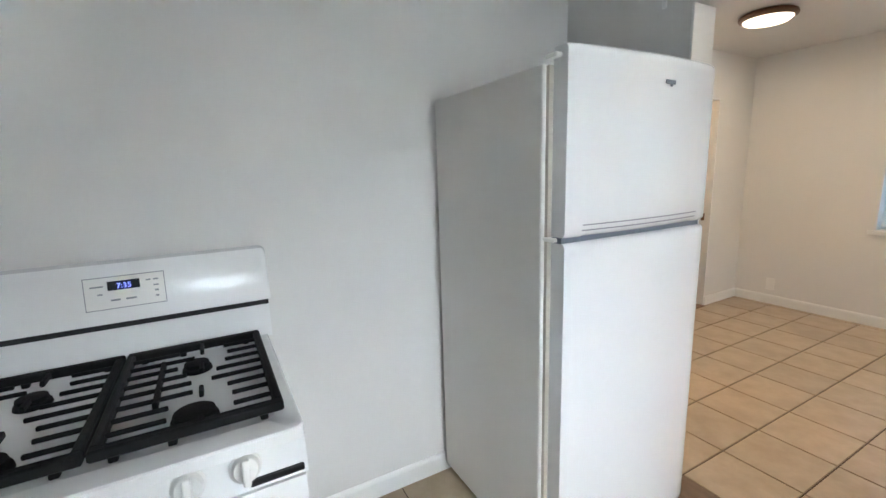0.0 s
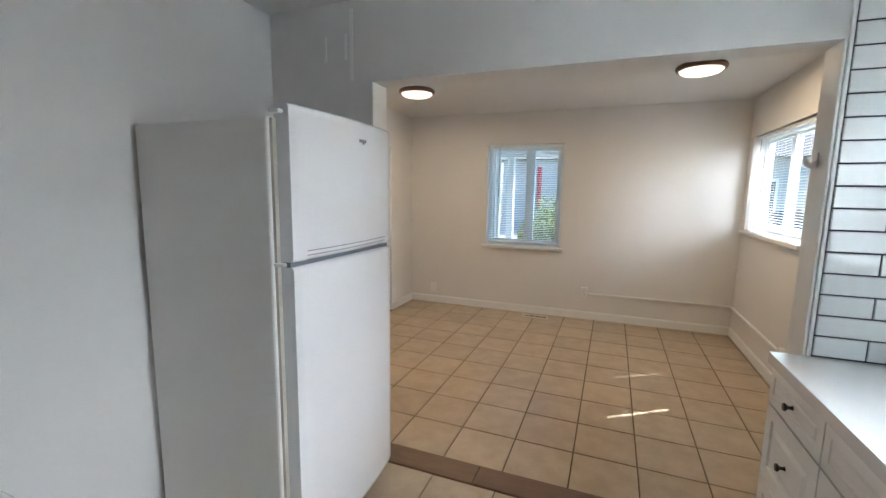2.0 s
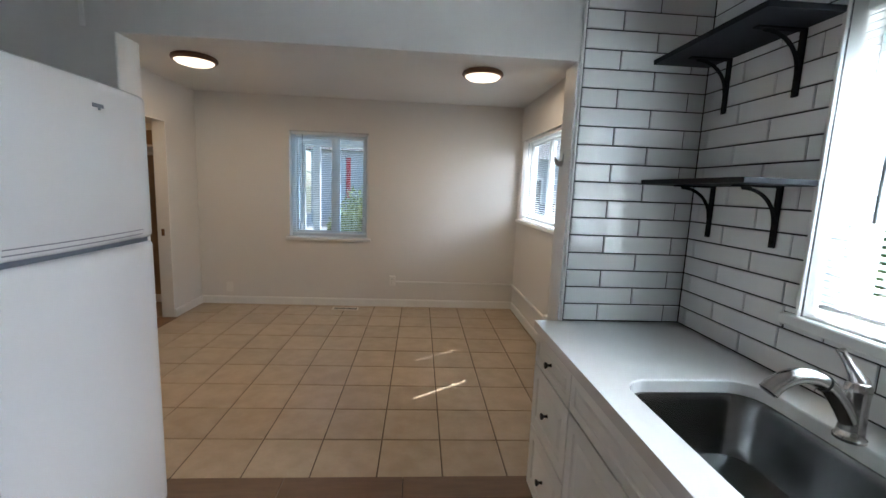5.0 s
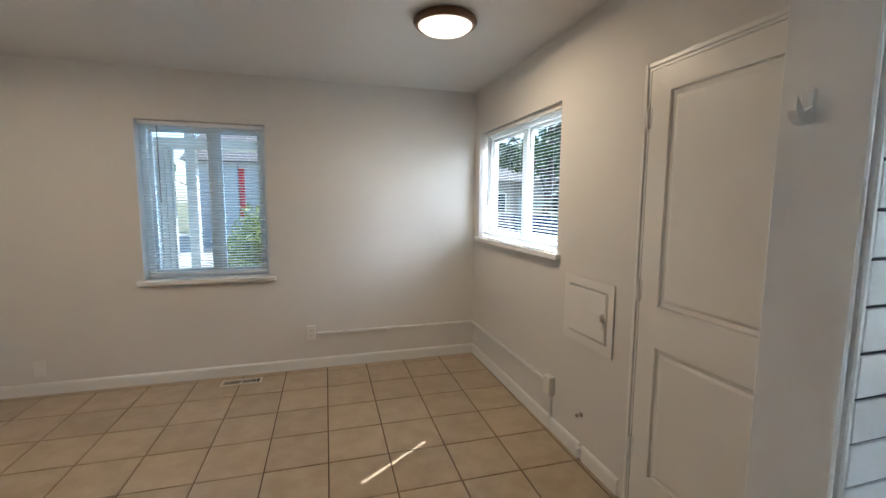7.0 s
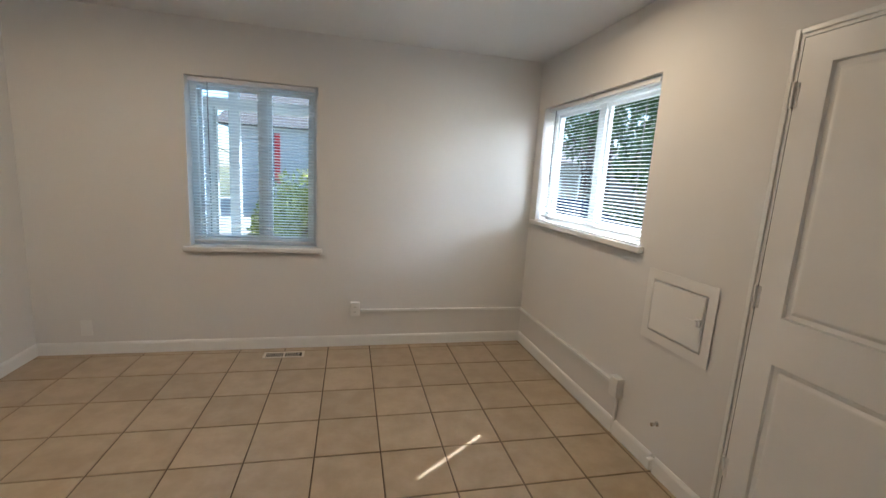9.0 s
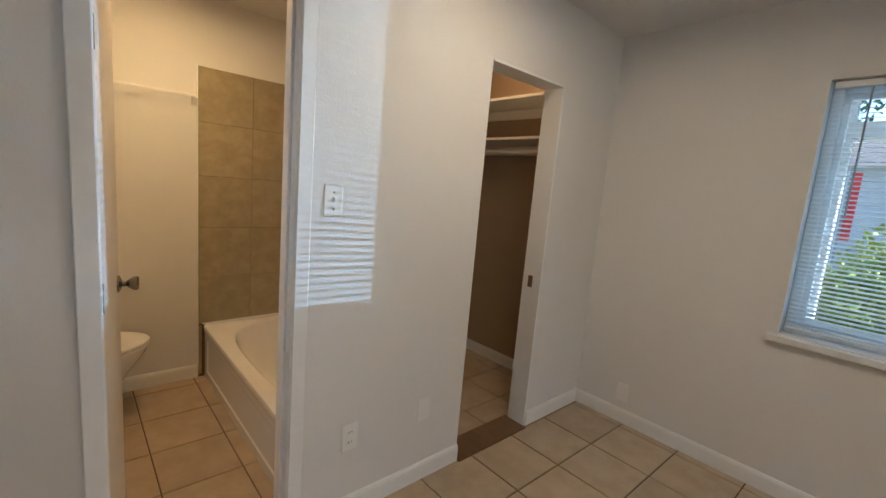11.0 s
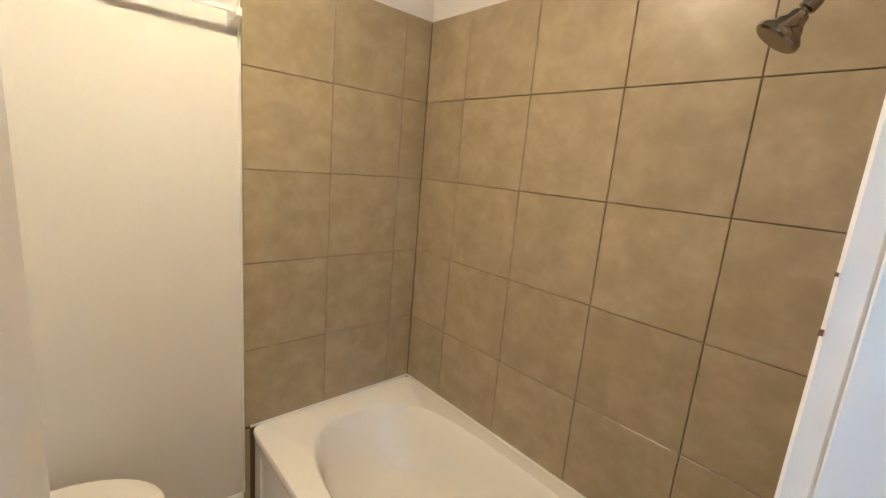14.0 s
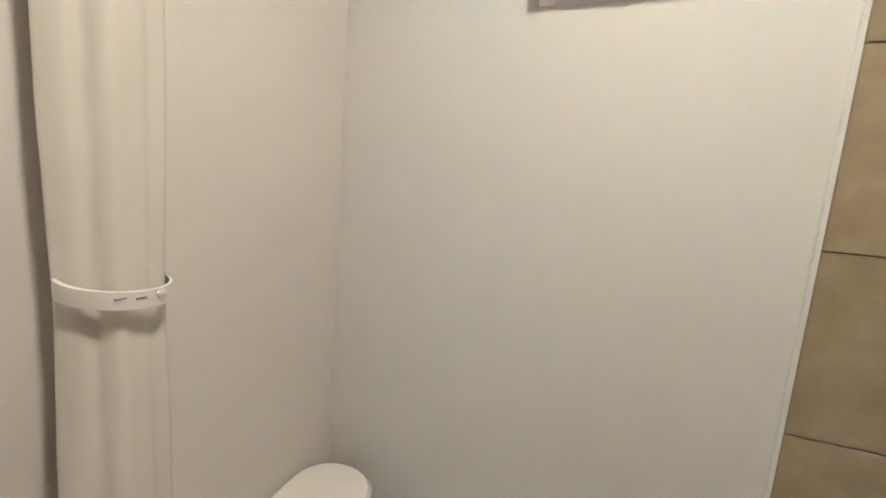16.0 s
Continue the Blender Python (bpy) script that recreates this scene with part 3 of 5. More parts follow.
# ---- kitchen: fridge ----
fridge = thing("refrigerator", "white top-freezer refrigerator against the kitchen wall", "refrigerator")
FY0, FY1, FX0, FX1 = -0.915, -0.205, -1.585, -0.945
bm = bmesh.new()
box(bm, FX0, FX1, FY0, FY1, 0.05, 1.70, bevel=0.008, segments=2)
part("cabinet", bm, FRIDGESIDE, fridge)
boxes("gasket", GASKET, fridge, (FX1 - 0.001, FX1 + 0.012, FY0 + 0.012, FY1 - 0.012, 0.09, 1.695))
boxes("toe_grille", GREYMARK, fridge, (FX1 - 0.05, FX1 - 0.02, FY0 + 0.02, FY1 - 0.02, 0.0, 0.06), bevel=0.003)


DY0, DY1 = FY0 + 0.026, FY1 - 0.004


def crowned(bm, z0, z1, x0, x1, bow, handle_at=0):
    """A fridge door, bowed outwards, with soft edges; handle_at: 1 scoops its top edge, -1 its bottom edge."""
    loops = []
    zs = [z0, z0 + 0.004, z0 + 0.012, z0 + 0.03] + [z0 + 0.03 + (z1 - z0 - 0.06) * k / 6 for k in range(1, 6)] + [z1 - 0.03, z1 - 0.012, z1 - 0.004, z1]
    for z in zs:
        edge = min(z - z0, z1 - z)
        soft = 0.010 * max(0.0, 1 - edge / 0.012) ** 2
        loop = [(x0, DY1, z), (x0, DY0, z)]
        n = 25
        for k in range(n + 1):
            u = -1 + 2 * k / n
            y = (DY0 + DY1) / 2 + u * (DY1 - DY0) / 2
            corner = 0.005 * max(0.0, (abs(u) - 0.96) / 0.04)
            x = x1 + bow * (1 - u * u) - soft - corner
            if handle_at:
                end = (z1 - z) if handle_at > 0 else (z - z0)
                if abs(u) < 0.80 and end < 0.028:
                    x -= 0.012 * (1 - end / 0.028)
            loop.append((x, y, z))
        loops.append(loop)
    rings(bm, loops)


for z0, z1, name, h in ((1.217, 1.741, "freezer_door", -1), (0.075, 1.199, "lower_door", 1)):
    bm = bmesh.new()
    crowned(bm, z0, z1, FX1 + 0.014, -0.872, 0.024, h)
    d = part(name, bm, FRIDGE, fridge, smooth=True)
    if h < 0:
        freezer = d
boxes("handle_recess", RECESS, fridge, (FX1 + 0.02, -0.885, FY0 + 0.02, FY1 - 0.02, 1.2, 1.216), label="blue-grey recessed strip between the doors")
bm = bmesh.new()
for z in (1.236, 1.252):
    pts = []
    for k in range(15):
        u = -0.78 + 1.56 * k / 14
        pts.append((-0.8705 + 0.024 * (1 - u * u) + (-0.003 if z < 1.24 else 0), (FY0 + FY1) / 2 + u * 0.35, z))
    sweep(bm, pts, 0.0018, 6)
part("handle_line", bm, GREYMARK, freezer)
for hz in (1.209, 1.716):
    bm = bmesh.new()
    box(bm, FX1, -0.90, FY0 + 0.004, FY0 + 0.05, hz - 0.006, hz + 0.006, bevel=0.003)
    part("hinge_cover", bm, PLASTIC, fridge)
boxes("badge", RECESS, freezer, (-0.853, -0.846, -0.515, -0.467, 1.657, 1.669), (-0.853, -0.8465, -0.49, -0.48, 1.650, 1.657), bevel=0.001, label="small grey metal badge")

# ---- kitchen: range ----
stove = thing("gas_range", "white gas range with black cast-iron grates", "range")
SY0, SY1, SX0, SX1 = -2.40, -1.64, -1.545, -0.885
boxes("body", ENAMEL, stove, (SX0, SX1 - 0.02, SY0, SY1, 0.03, 0.80), bevel=0.004)
bm = bmesh.new()
rings(bm, [rounded_rect(SX0, SX1 + 0.012, SY0 - 0.002, SY1 + 0.002, z, 0.02) for z in (0.865, 0.888)] + [rounded_rect(SX0 + 0.004, SX1 + 0.008, SY0 + 0.002, SY1 - 0.002, 0.892, 0.018)]
      + [rounded_rect(SX0 + 0.05, SX1 - 0.05, SY0 + 0.05, SY1 - 0.05, 0.892, 0.018), rounded_rect(SX0 + 0.06, SX1 - 0.06, SY0 + 0.06, SY1 - 0.06, 0.882, 0.018)])
part("cooktop", bm, ENAMEL, stove, smooth=True)
bm = bmesh.new()
rings(bm, [[(SX1 - 0.02, y, 0.79), (SX1 + 0.020, y, 0.79), (SX1 + 0.016, y, 0.80), (SX1 - 0.002, y, 0.864), (SX1 - 0.02, y, 0.864)] for y in (SY0, SY1)])
part("control_panel", bm, ENAMEL, stove)
# solid black bars stand for the shade inside the vent slots
for a, b in ((SY1 - 0.115, SY1 - 0.008), (SY0 + 0.008, SY0 + 0.115)):
    boxes("vent_slot", BLACK, stove, (SX1, SX1 + 0.0225, a, b, 0.796, 0.810), bevel=0.002)
bm = bmesh.new()
panel_slab(bm, 0.748, 0.60, 0.03, [(0.16, 0.588, 0.20, 0.42)], [(0.004, 0.004), (0.012, 0.006)])
oven = part("oven_door", bm, ENAMEL, stove, m=pose(SX1 + 0.016, SY0 + 0.006, 0.18, 0, 0, 90))
bm = bmesh.new()
sweep(bm, [(SX1 + 0.018, SY0 + 0.08, 0.745), (SX1 + 0.052, SY0 + 0.085, 0.748), (SX1 + 0.055, (SY0 + SY1) / 2, 0.75), (SX1 + 0.052, SY1 - 0.085, 0.748), (SX1 + 0.018, SY1 - 0.08, 0.745)], 0.012, 12)
part("handle", bm, ENAMEL, oven, smooth=True)
boxes("drawer", ENAMEL, stove, (SX1 - 0.02, SX1 + 0.014, SY0 + 0.006, SY1 - 0.006, 0.05, 0.17), bevel=0.006)
tilt = math.degrees(math.atan2(0.018, 0.064))
for y in (-1.755, -1.855, -2.02, -2.185, -2.285):
    bm = bmesh.new()
    m = pose(SX1 + 0.008, y - 0.005, 0.838, 0, 90 - tilt, 0)
    lathe(bm, [(0, 0), (0.031, 0), (0.031, 0.005), (0.027, 0.008), (0.025, 0.020), (0.022, 0.024), (0, 0.025)], m, 24)
    body = part("control_knob", bm, PLASTIC, stove, "white plastic burner knob", smooth=True)
    bm = bmesh.new()
    box(bm, -0.024, 0.027, -0.0075, 0.0075, 0.018, 0.042, bevel=0.004, segments=2)
    part("grip", bm, PLASTIC, body, m=m)
bm = bmesh.new()
rings(bm, [[(SX0 - 0.02, y, 0.885), (SX0 + 0.055, y, 0.885), (SX0 + 0.05, y, 0.99), (SX0 + 0.05, y, 1.0), (SX0 - 0.02, y, 1.0)] for y in (SY0 - 0.01, SY1 + 0.016)])
part("backguard_base", bm, ENAMEL, stove)
# black bar set flush as the shade of the gap under the backguard
boxes("vent_gap", BLACK, stove, (SX0 - 0.02, SX0 + 0.0605, SY0 - 0.006, SY1 + 0.014, 0.999, 1.014))
bm = bmesh.new()
loops = []
GY0, GY1 = SY0 - 0.018, SY1 + 0.024
for y, s in ((GY0, 0.012), (GY0 + 0.008, 0.003), (GY0 + 0.02, 0.0), (GY1 - 0.02, 0.0), (GY1 - 0.008, 0.003), (GY1, 0.012)):
    loops.append([(SX0 - 0.02, y, 1.012), (SX0 + 0.058 - s, y, 1.012), (SX0 + 0.060 - s, y, 1.03), (SX0 + 0.033 - s, y, 1.17 - s), (SX0 + 0.023 - s, y, 1.183 - s), (SX0 - 0.02, y, 1.187 - s)])
rings(bm, loops)
guard = part("backguard", bm, ENAMEL, stove, smooth=True)


def guard_point(y, z, out):
    return Vector((SX0 + 0.060 - (z - 1.03) / 0.125 * 0.024 + out, y, z))


def guard_box(name, mat, y0, y1, z0, z1, out, parent, label=""):
    bm = bmesh.new()
    rings(bm, [[guard_point(y0, z0, o), guard_point(y1, z0, o), guard_point(y1, z1, o), guard_point(y0, z1, o)] for o in (-0.002, out)])
    return part(name, bm, mat, parent, label)


panel = guard_box("key_panel", PLASTIC, -2.098, -1.908, 1.058, 1.146, 0.0012, guard)
for y0, y1, z0, z1 in ((-2.1, -1.906, 1.146, 1.148), (-2.1, -1.906, 1.056, 1.058), (-2.1, -2.098, 1.058, 1.146), (-1.908, -1.906, 1.058, 1.146)):
    guard_box("panel_border", GREYMARK, y0, y1, z0, z1, 0.0016, panel)
guard_box("display", LENS, -2.045, -1.968, 1.108, 1.134, 0.002, panel, "dark clock display with blue digits")
for y0, y1, z0, z1 in ((-2.085, -2.068, 1.12, 1.124), (-2.068, -2.055, 1.12, 1.124), (-2.07, -2.058, 1.098, 1.102), (-2.04, -2.018, 1.078, 1.083), (-2.005, -1.98, 1.078, 1.083),
                       (-1.953, -1.941, 1.125, 1.129), (-1.935, -1.922, 1.125, 1.129), (-1.935, -1.922, 1.108, 1.112), (-1.933, -1.924, 1.092, 1.097), (-1.933, -1.924, 1.076, 1.081)):
    guard_box("key_mark", GREYMARK, y0, y1, z0, z1, 0.002, panel)
curve = bpy.data.curves.new("clock", "FONT")
curve.body, curve.size, curve.align_x, curve.extrude = "7:35", 0.021, "CENTER", 0.0002
holder = new("clock_digits", curve)
digits_mesh = bpy.data.meshes.new_from_object(holder.evaluated_get(bpy.context.evaluated_depsgraph_get()))
bpy.data.objects.remove(holder)
digits_mesh.materials.clear()
digits_mesh.materials.append(DIGITS)
digits = new("clock_digits", digits_mesh)
digits.parent = panel
digits.matrix_world = Matrix.Translation(guard_point(-2.006, 1.113, 0.0026)) @ pose(0, 0, 0, 90 - 10.9, 0, 90)

burner_spots = [(x, y, r) for y in (-1.845, -2.195) for x, r in ((-1.04, 0.044), (-1.33, 0.032))]
for x, y, r in burner_spots:
    bm = bmesh.new()
    lathe(bm, [(0, 0.883), (r + 0.006, 0.883), (r + 0.004, 0.892), (r * 0.86, 0.894), (r * 0.86, 0.897), (r, 0.899), (r * 0.96, 0.906), (r * 0.5, 0.908), (0, 0.908)], Matrix.Translation((x, y, 0)), 24)
    part("burner", bm, IRON, stove, "black round burner with cap", smooth=True)
# each grate: a stout frame, fingers of uneven reach round two burners, one rib that ties them, feet under the rails
for y0, y1 in ((-2.017, -1.668), (-2.374, -2.023)):
    bm = bmesh.new()
    x0, x1, h0, h1 = -1.458, -0.942, 0.905, 0.922
    for a in (x0, x1 - 0.024):
        box(bm, a, a + 0.024, y0, y1, h0 - 0.004, h1 + 0.003, bevel=0.004)
    for b in (y0, y1 - 0.020):
        box(bm, x0 + 0.020, x1 - 0.020, b, b + 0.020, h0 - 0.004, h1 + 0.003, bevel=0.004)
    mid, n = (y0 + y1) / 2 + 0.012, 8
    for k in range(1, n + 1):
        x = x0 + 0.012 + (x1 - x0 - 0.024) * k / (n + 1)
        gap = max(0.022 if k % 2 else 0.034, *[0.064 if abs(x - bx) < 0.032 else (0.056 if abs(x - bx) < 0.085 else 0.0) for bx in (-1.04, -1.33)])
        reach = 0.018 if k in (2, 6) else gap
        for a, b in ((y0 + 0.016, mid - reach), (mid + gap, y1 - 0.016)):
            box(bm, x - 0.004, x + 0.004, a, b, h0 + 0.006, h1 - 0.001, bevel=0.0015)
    for a, b in ((x0 + 0.02, -1.375), (-1.285, -1.235), (-1.135, -1.095), (-0.985, x1 - 0.02)):
        box(bm, a, b, mid - 0.005, mid + 0.005, h0 + 0.002, h1, bevel=0.002)
    box(bm, x0 + 0.11, x1 - 0.15, mid - 0.098, mid - 0.086, h0 - 0.001, h1 - 0.001, bevel=0.003)
    for a in (x0 + 0.004, x1 - 0.020):
        for b in (y0 + 0.03, mid - 0.06, y1 - 0.05):
            box(bm, a, a + 0.016, b, b + 0.016, 0.889, h0, bevel=0.002)
    part("grate", bm, IRON, stove, "black cast-iron burner grate")

# ---- kitchen: base cabinets, worktop, sink ----
CX, CTOP = 0.735, 0.885
DRAWERPROFILE = [(0.004, 0.0), (0.010, 0.006), (0.026, 0.007), (0.045, 0.001)]


def front(parent, name, y_far, y_near, z0, z1, panel=True, knob_at=None):
    """A cabinet front between two places on the run, with a raised field and a small black knob."""
    w, h = y_far - y_near, z1 - z0
    bm = bmesh.new()
    inset = min(0.045, h * 0.24)
    panel_slab(bm, w, h, 0.019, [(inset, w - inset, inset, h - inset)] if panel else [], DRAWERPROFILE if h > 0.2 else [(0.003, 0.003), (0.012, 0.004), (0.02, 0.0)])
    bmesh.ops.transform(bm, matrix=pose(CX - 0.02, y_far, z0, 0, 0, -90), verts=bm.verts)
    f = part(name, bm, CABINET, parent)
    if knob_at:
        bm = bmesh.new()
        lathe(bm, [(0, 0), (0.008, 0), (0.006, 0.004), (0.005, 0.012), (0.009, 0.017), (0.0135, 0.022), (0.0125, 0.027), (0, 0.029)], pose(CX - 0.02, knob_at[0], knob_at[1], 0, -90, 0), 16)
        part("knob", bm, BLACK, f, "black round cabinet knob", smooth=True)


def cabinet(label, y_far, y_near, sink_base=False):
    c = thing("base_cabinet", label, "cabinet", group="kitchen base cabinets")
    if sink_base:
        boxes("body", CABINET, c, (CX, KRIGHT - 0.003, y_near, y_far, 0.095, 0.62), (CX, CX + 0.018, y_near, y_far, 0.62, CTOP - 0.038),
              (CX + 0.018, KRIGHT - 0.003, y_near, y_near + 0.018, 0.62, CTOP - 0.038), (CX + 0.018, KRIGHT - 0.003, y_far - 0.018, y_far, 0.62, CTOP - 0.038))
    else:
        boxes("body", CABINET, c, (CX, KRIGHT - 0.003, y_near, y_far, 0.095, CTOP - 0.038))
    boxes("toe_kick", CABINET, c, (CX + 0.06, CX + 0.075, y_near, y_far, 0.0, 0.095))
    return c


c = cabinet("white drawer base cabinet with three drawers and black knobs", KFACE - 0.004, -0.585)
front(c, "drawer_front", -0.168, -0.582, 0.70, 0.838, True, (-0.375, 0.769))
front(c, "drawer_front", -0.168, -0.582, 0.41, 0.692, True, (-0.375, 0.551))
front(c, "drawer_front", -0.168, -0.582, 0.11, 0.402, True, (-0.375, 0.256))
c = cabinet("white sink base cabinet with false front and two doors", -0.586, -1.55, True)
front(c, "false_front", -0.59, -1.546, 0.70, 0.838)
front(c, "cabinet_door", -0.59, -1.066, 0.11, 0.692, True, (-1.03, 0.63))
front(c, "cabinet_door", -1.070, -1.546, 0.11, 0.692, True, (-1.105, 0.63))
for y0, y1 in ((-1.551, -2.3), (-2.301, -3.05)):
    c = cabinet("white base cabinet with drawer and door", y0, y1)
    front(c, "drawer_front", y0 - 0.004, y1 + 0.004, 0.70, 0.838, True, ((y0 + y1) / 2, 0.769))
    front(c, "cabinet_door", y0 - 0.004, y1 + 0.004, 0.11, 0.692, True, (y0 - 0.05, 0.63))

SINK = (0.802, 1.225, -1.52, -0.745)
worktop = thing("worktop", "white quartz worktop with an undermount sink cut-out", "worktop")
bm = bmesh.new()
hole = rounded_rect(*SINK, 0.0, 0.085, 8)
outer = []
cx, cy = (SINK[0] + SINK[1]) / 2, (SINK[2] + SINK[3]) / 2
X0, X1, Y0, Y1 = 0.70, KRIGHT - 0.002, -1.80, KFACE - 0.004
for p in hole:
    d = Vector((p.x - cx, p.y - cy))
    s = min(((X1 - cx) if d.x > 0 else (X0 - cx)) / d.x if abs(d.x) > 1e-6 else 9e9, ((Y1 - cy) if d.y > 0 else (Y0 - cy)) / d.y if abs(d.y) > 1e-6 else 9e9)
    outer.append(Vector((cx + d.x * s, cy + d.y * s, 0)))
corners = [Vector((x, y, 0)) for x in (X0, X1) for y in (Y0, Y1)]
for c_ in corners:
    best = min(range(len(outer)), key=lambda i: (outer[i] - c_).length)
    outer[best] = c_
T0, T1 = CTOP - 0.038, CTOP + 0.003
up = lambda loop, z: [Vector((p.x, p.y, z)) for p in loop]
grow = lambda loop, g: [Vector((p.x + g * (p.x - cx) / 0.3, p.y + g * (p.y - cy) / 0.5, 0)) for p in loop]
rings(bm, [up(outer, T0), up(outer, T1), up(grow(hole, 0.004), T1), up(hole, T1 - 0.004), up(hole, T0), up(outer, T0)], False, False)
bmesh.ops.remove_doubles(bm, verts=bm.verts, dist=1e-5)
box(bm, X0, X1, -3.05, Y0, T0, T1)
part("top", bm, QUARTZ, worktop)
sink = thing("kitchen_sink", "undermount brushed stainless steel single-bowl sink", "sink")
bm = bmesh.new()
g = lambda a, z, r: rounded_rect(SINK[0] + a, SINK[1] - a, SINK[2] + a, SINK[3] - a, z, r, 8)
rings(bm, [g(-0.012, T0 - 0.001, 0.09), g(0.004, T0 - 0.002, 0.085), g(0.012, T0 - 0.03, 0.08), g(0.028, 0.70, 0.075), g(0.045, 0.668, 0.07), g(0.08, 0.655, 0.05), g(0.16, 0.650, 0.03)], False, True)
part("bowl", bm, STEEL, sink, smooth=True)
bm = bmesh.new()
lathe(bm, [(0, 0.650), (0.045, 0.652), (0.042, 0.655), (0.03, 0.653), (0, 0.653)], Matrix.Translation((cx, cy, 0.001)), 24)
part("drain", bm, CHROME, sink, smooth=True)

faucet = thing("kitchen_faucet", "brushed nickel single-lever pull-out kitchen faucet", "faucet", m=Matrix.Translation((1.222, -1.055, CTOP + 0.003)) @ Matrix.Scale(0.91, 4))
bm = bmesh.new()
lathe(bm, [(0, 0), (0.036, 0), (0.036, 0.008), (0.031, 0.014), (0.029, 0.03), (0.027, 0.09), (0.027, 0.128), (0.0285, 0.131), (0.0285, 0.145), (0.024, 0.158), (0.012, 0.165), (0.0, 0.167)])
body = part("body", bm, NICKEL, faucet, smooth=True)
bm = bmesh.new()
bends = [Vector(p) for p in ((-0.012, 0, 0.055), (-0.045, 0.002, 0.105), (-0.08, 0.004, 0.143), (-0.118, 0.006, 0.165), (-0.155, 0.008, 0.171), (-0.19, 0.01, 0.164), (-0.218, 0.012, 0.147), (-0.236, 0.013, 0.126))]
arc = []
for k in range(19):
    n = min(int(k * 7 / 18), 6)
    u = k * 7 / 18 - n
    a, b, c_, d = bends[max(n - 1, 0)], bends[n], bends[n + 1], bends[min(n + 2, 7)]
    arc.append(0.5 * (2 * b + (c_ - a) * u + (2 * a - 5 * b + 4 * c_ - d) * u * u + (3 * b - a - 3 * c_ + d) * u ** 3))
sweep(bm, arc, [0.021 + 0.003 * abs(k / 9 - 1) for k in range(19)], 16)
part("spout", bm, NICKEL, faucet, smooth=True)
bm = bmesh.new()
tip, before = Vector(arc[-1]), Vector(arc[-2])
rod(bm, tip, tip + (tip - before).normalized() * 0.004, 0.019, seg=16)
part("spray_face", bm, BLACK, faucet)
bm = bmesh.new()
rod(bm, arc[6], Vector(arc[6]).lerp(Vector(arc[7]), 0.28), 0.0236, seg=20)
part("joint_ring", bm, BLACK, faucet, "dark rubber joint ring")
bm = bmesh.new()
sweep(bm, [(0.006, 0, 0.140), (0.0, 0.003, 0.160), (-0.012, 0.008, 0.182), (-0.026, 0.014, 0.206), (-0.037, 0.019, 0.226), (-0.043, 0.022, 0.238)], [0.026, 0.023, 0.015, 0.0105, 0.010, 0.012], 14)
part("lever", bm, NICKEL, faucet, smooth=True)

# ---- kitchen shelves ----
def shelf(z):
    s = thing("wall_shelf", "black laminate wall shelf on curved iron brackets", "shelf", group="black kitchen shelves")
    boxes("board", SHELF, s, (1.115, KRIGHT - 0.012, -0.742, -0.172, z, z + 0.018), bevel=0.0015)
    for y in (-0.298, -0.612):
        bm = bmesh.new()
        wallx = KRIGHT - 0.012
        box(bm, wallx - 0.008, wallx, y - 0.0125, y + 0.0125, z - 0.205, z, bevel=0.002)
        box(bm, wallx - 0.165, wallx - 0.008, y - 0.0125, y + 0.0125, z - 0.007, z - 0.0005, bevel=0.002)
        pts = [(wallx - 0.010 - 0.125 * (1 - math.cos(radians(a))), y, z - 0.128 + 0.118 * math.sin(radians(a))) for a in range(0, 91, 9)]
        sweep(bm, pts, 0.0062, 8)
        for zz in (z - 0.19, z - 0.15):
            rod(bm, (wallx - 0.008, y, zz), (wallx - 0.012, y, zz), 0.006, seg=10)
        part("bracket", bm, IRON, s, "black curved iron bracket", smooth=True)


shelf(1.500)
shelf(1.985)

# ---- dining room fittings ----
for lx, ly in LIGHT_SPOTS:
    lt = thing("ceiling_light", "round flush ceiling light with bronze ring and lit frosted dome", "ceiling light", group="dining ceiling lights", m=Matrix.Translation((lx, ly, CEIL)))
    bm = bmesh.new()
    lathe(bm, [(0.0, 0.0), (0.150, 0.0), (0.165, -0.010), (0.170, -0.026), (0.164, -0.038), (0.156, -0.044), (0.146, -0.044), (0.144, -0.020), (0.0, -0.018)], seg=40)
    part("ring", bm, BRONZE, lt, smooth=True)
    bm = bmesh.new()
    lathe(bm, [(0.143, -0.030), (0.142, -0.046), (0.124, -0.060), (0.088, -0.069), (0.044, -0.074), (0.0, -0.075)], seg=40)
    dome = part("dome", bm, DOME, lt, "glowing frosted glass dome", smooth=True)
    dome.visible_shadow = False

wiring = thing("cable_raceway", "white surface cable raceway along the wall above the baseboard", "raceway")
boxes("channel", TRIM, wiring, (-0.045, RIGHT, BACK - 0.024, BACK, 0.299, 0.317), bevel=0.002)
boxes("channel", TRIM, wiring, (RIGHT - 0.024, RIGHT, 1.69, BACK - 0.024, 0.295, 0.313), bevel=0.002)
boxes("channel", TRIM, wiring, (RIGHT - 0.014, RIGHT, 1.632, 1.648, 0.02, 0.25), bevel=0.002)


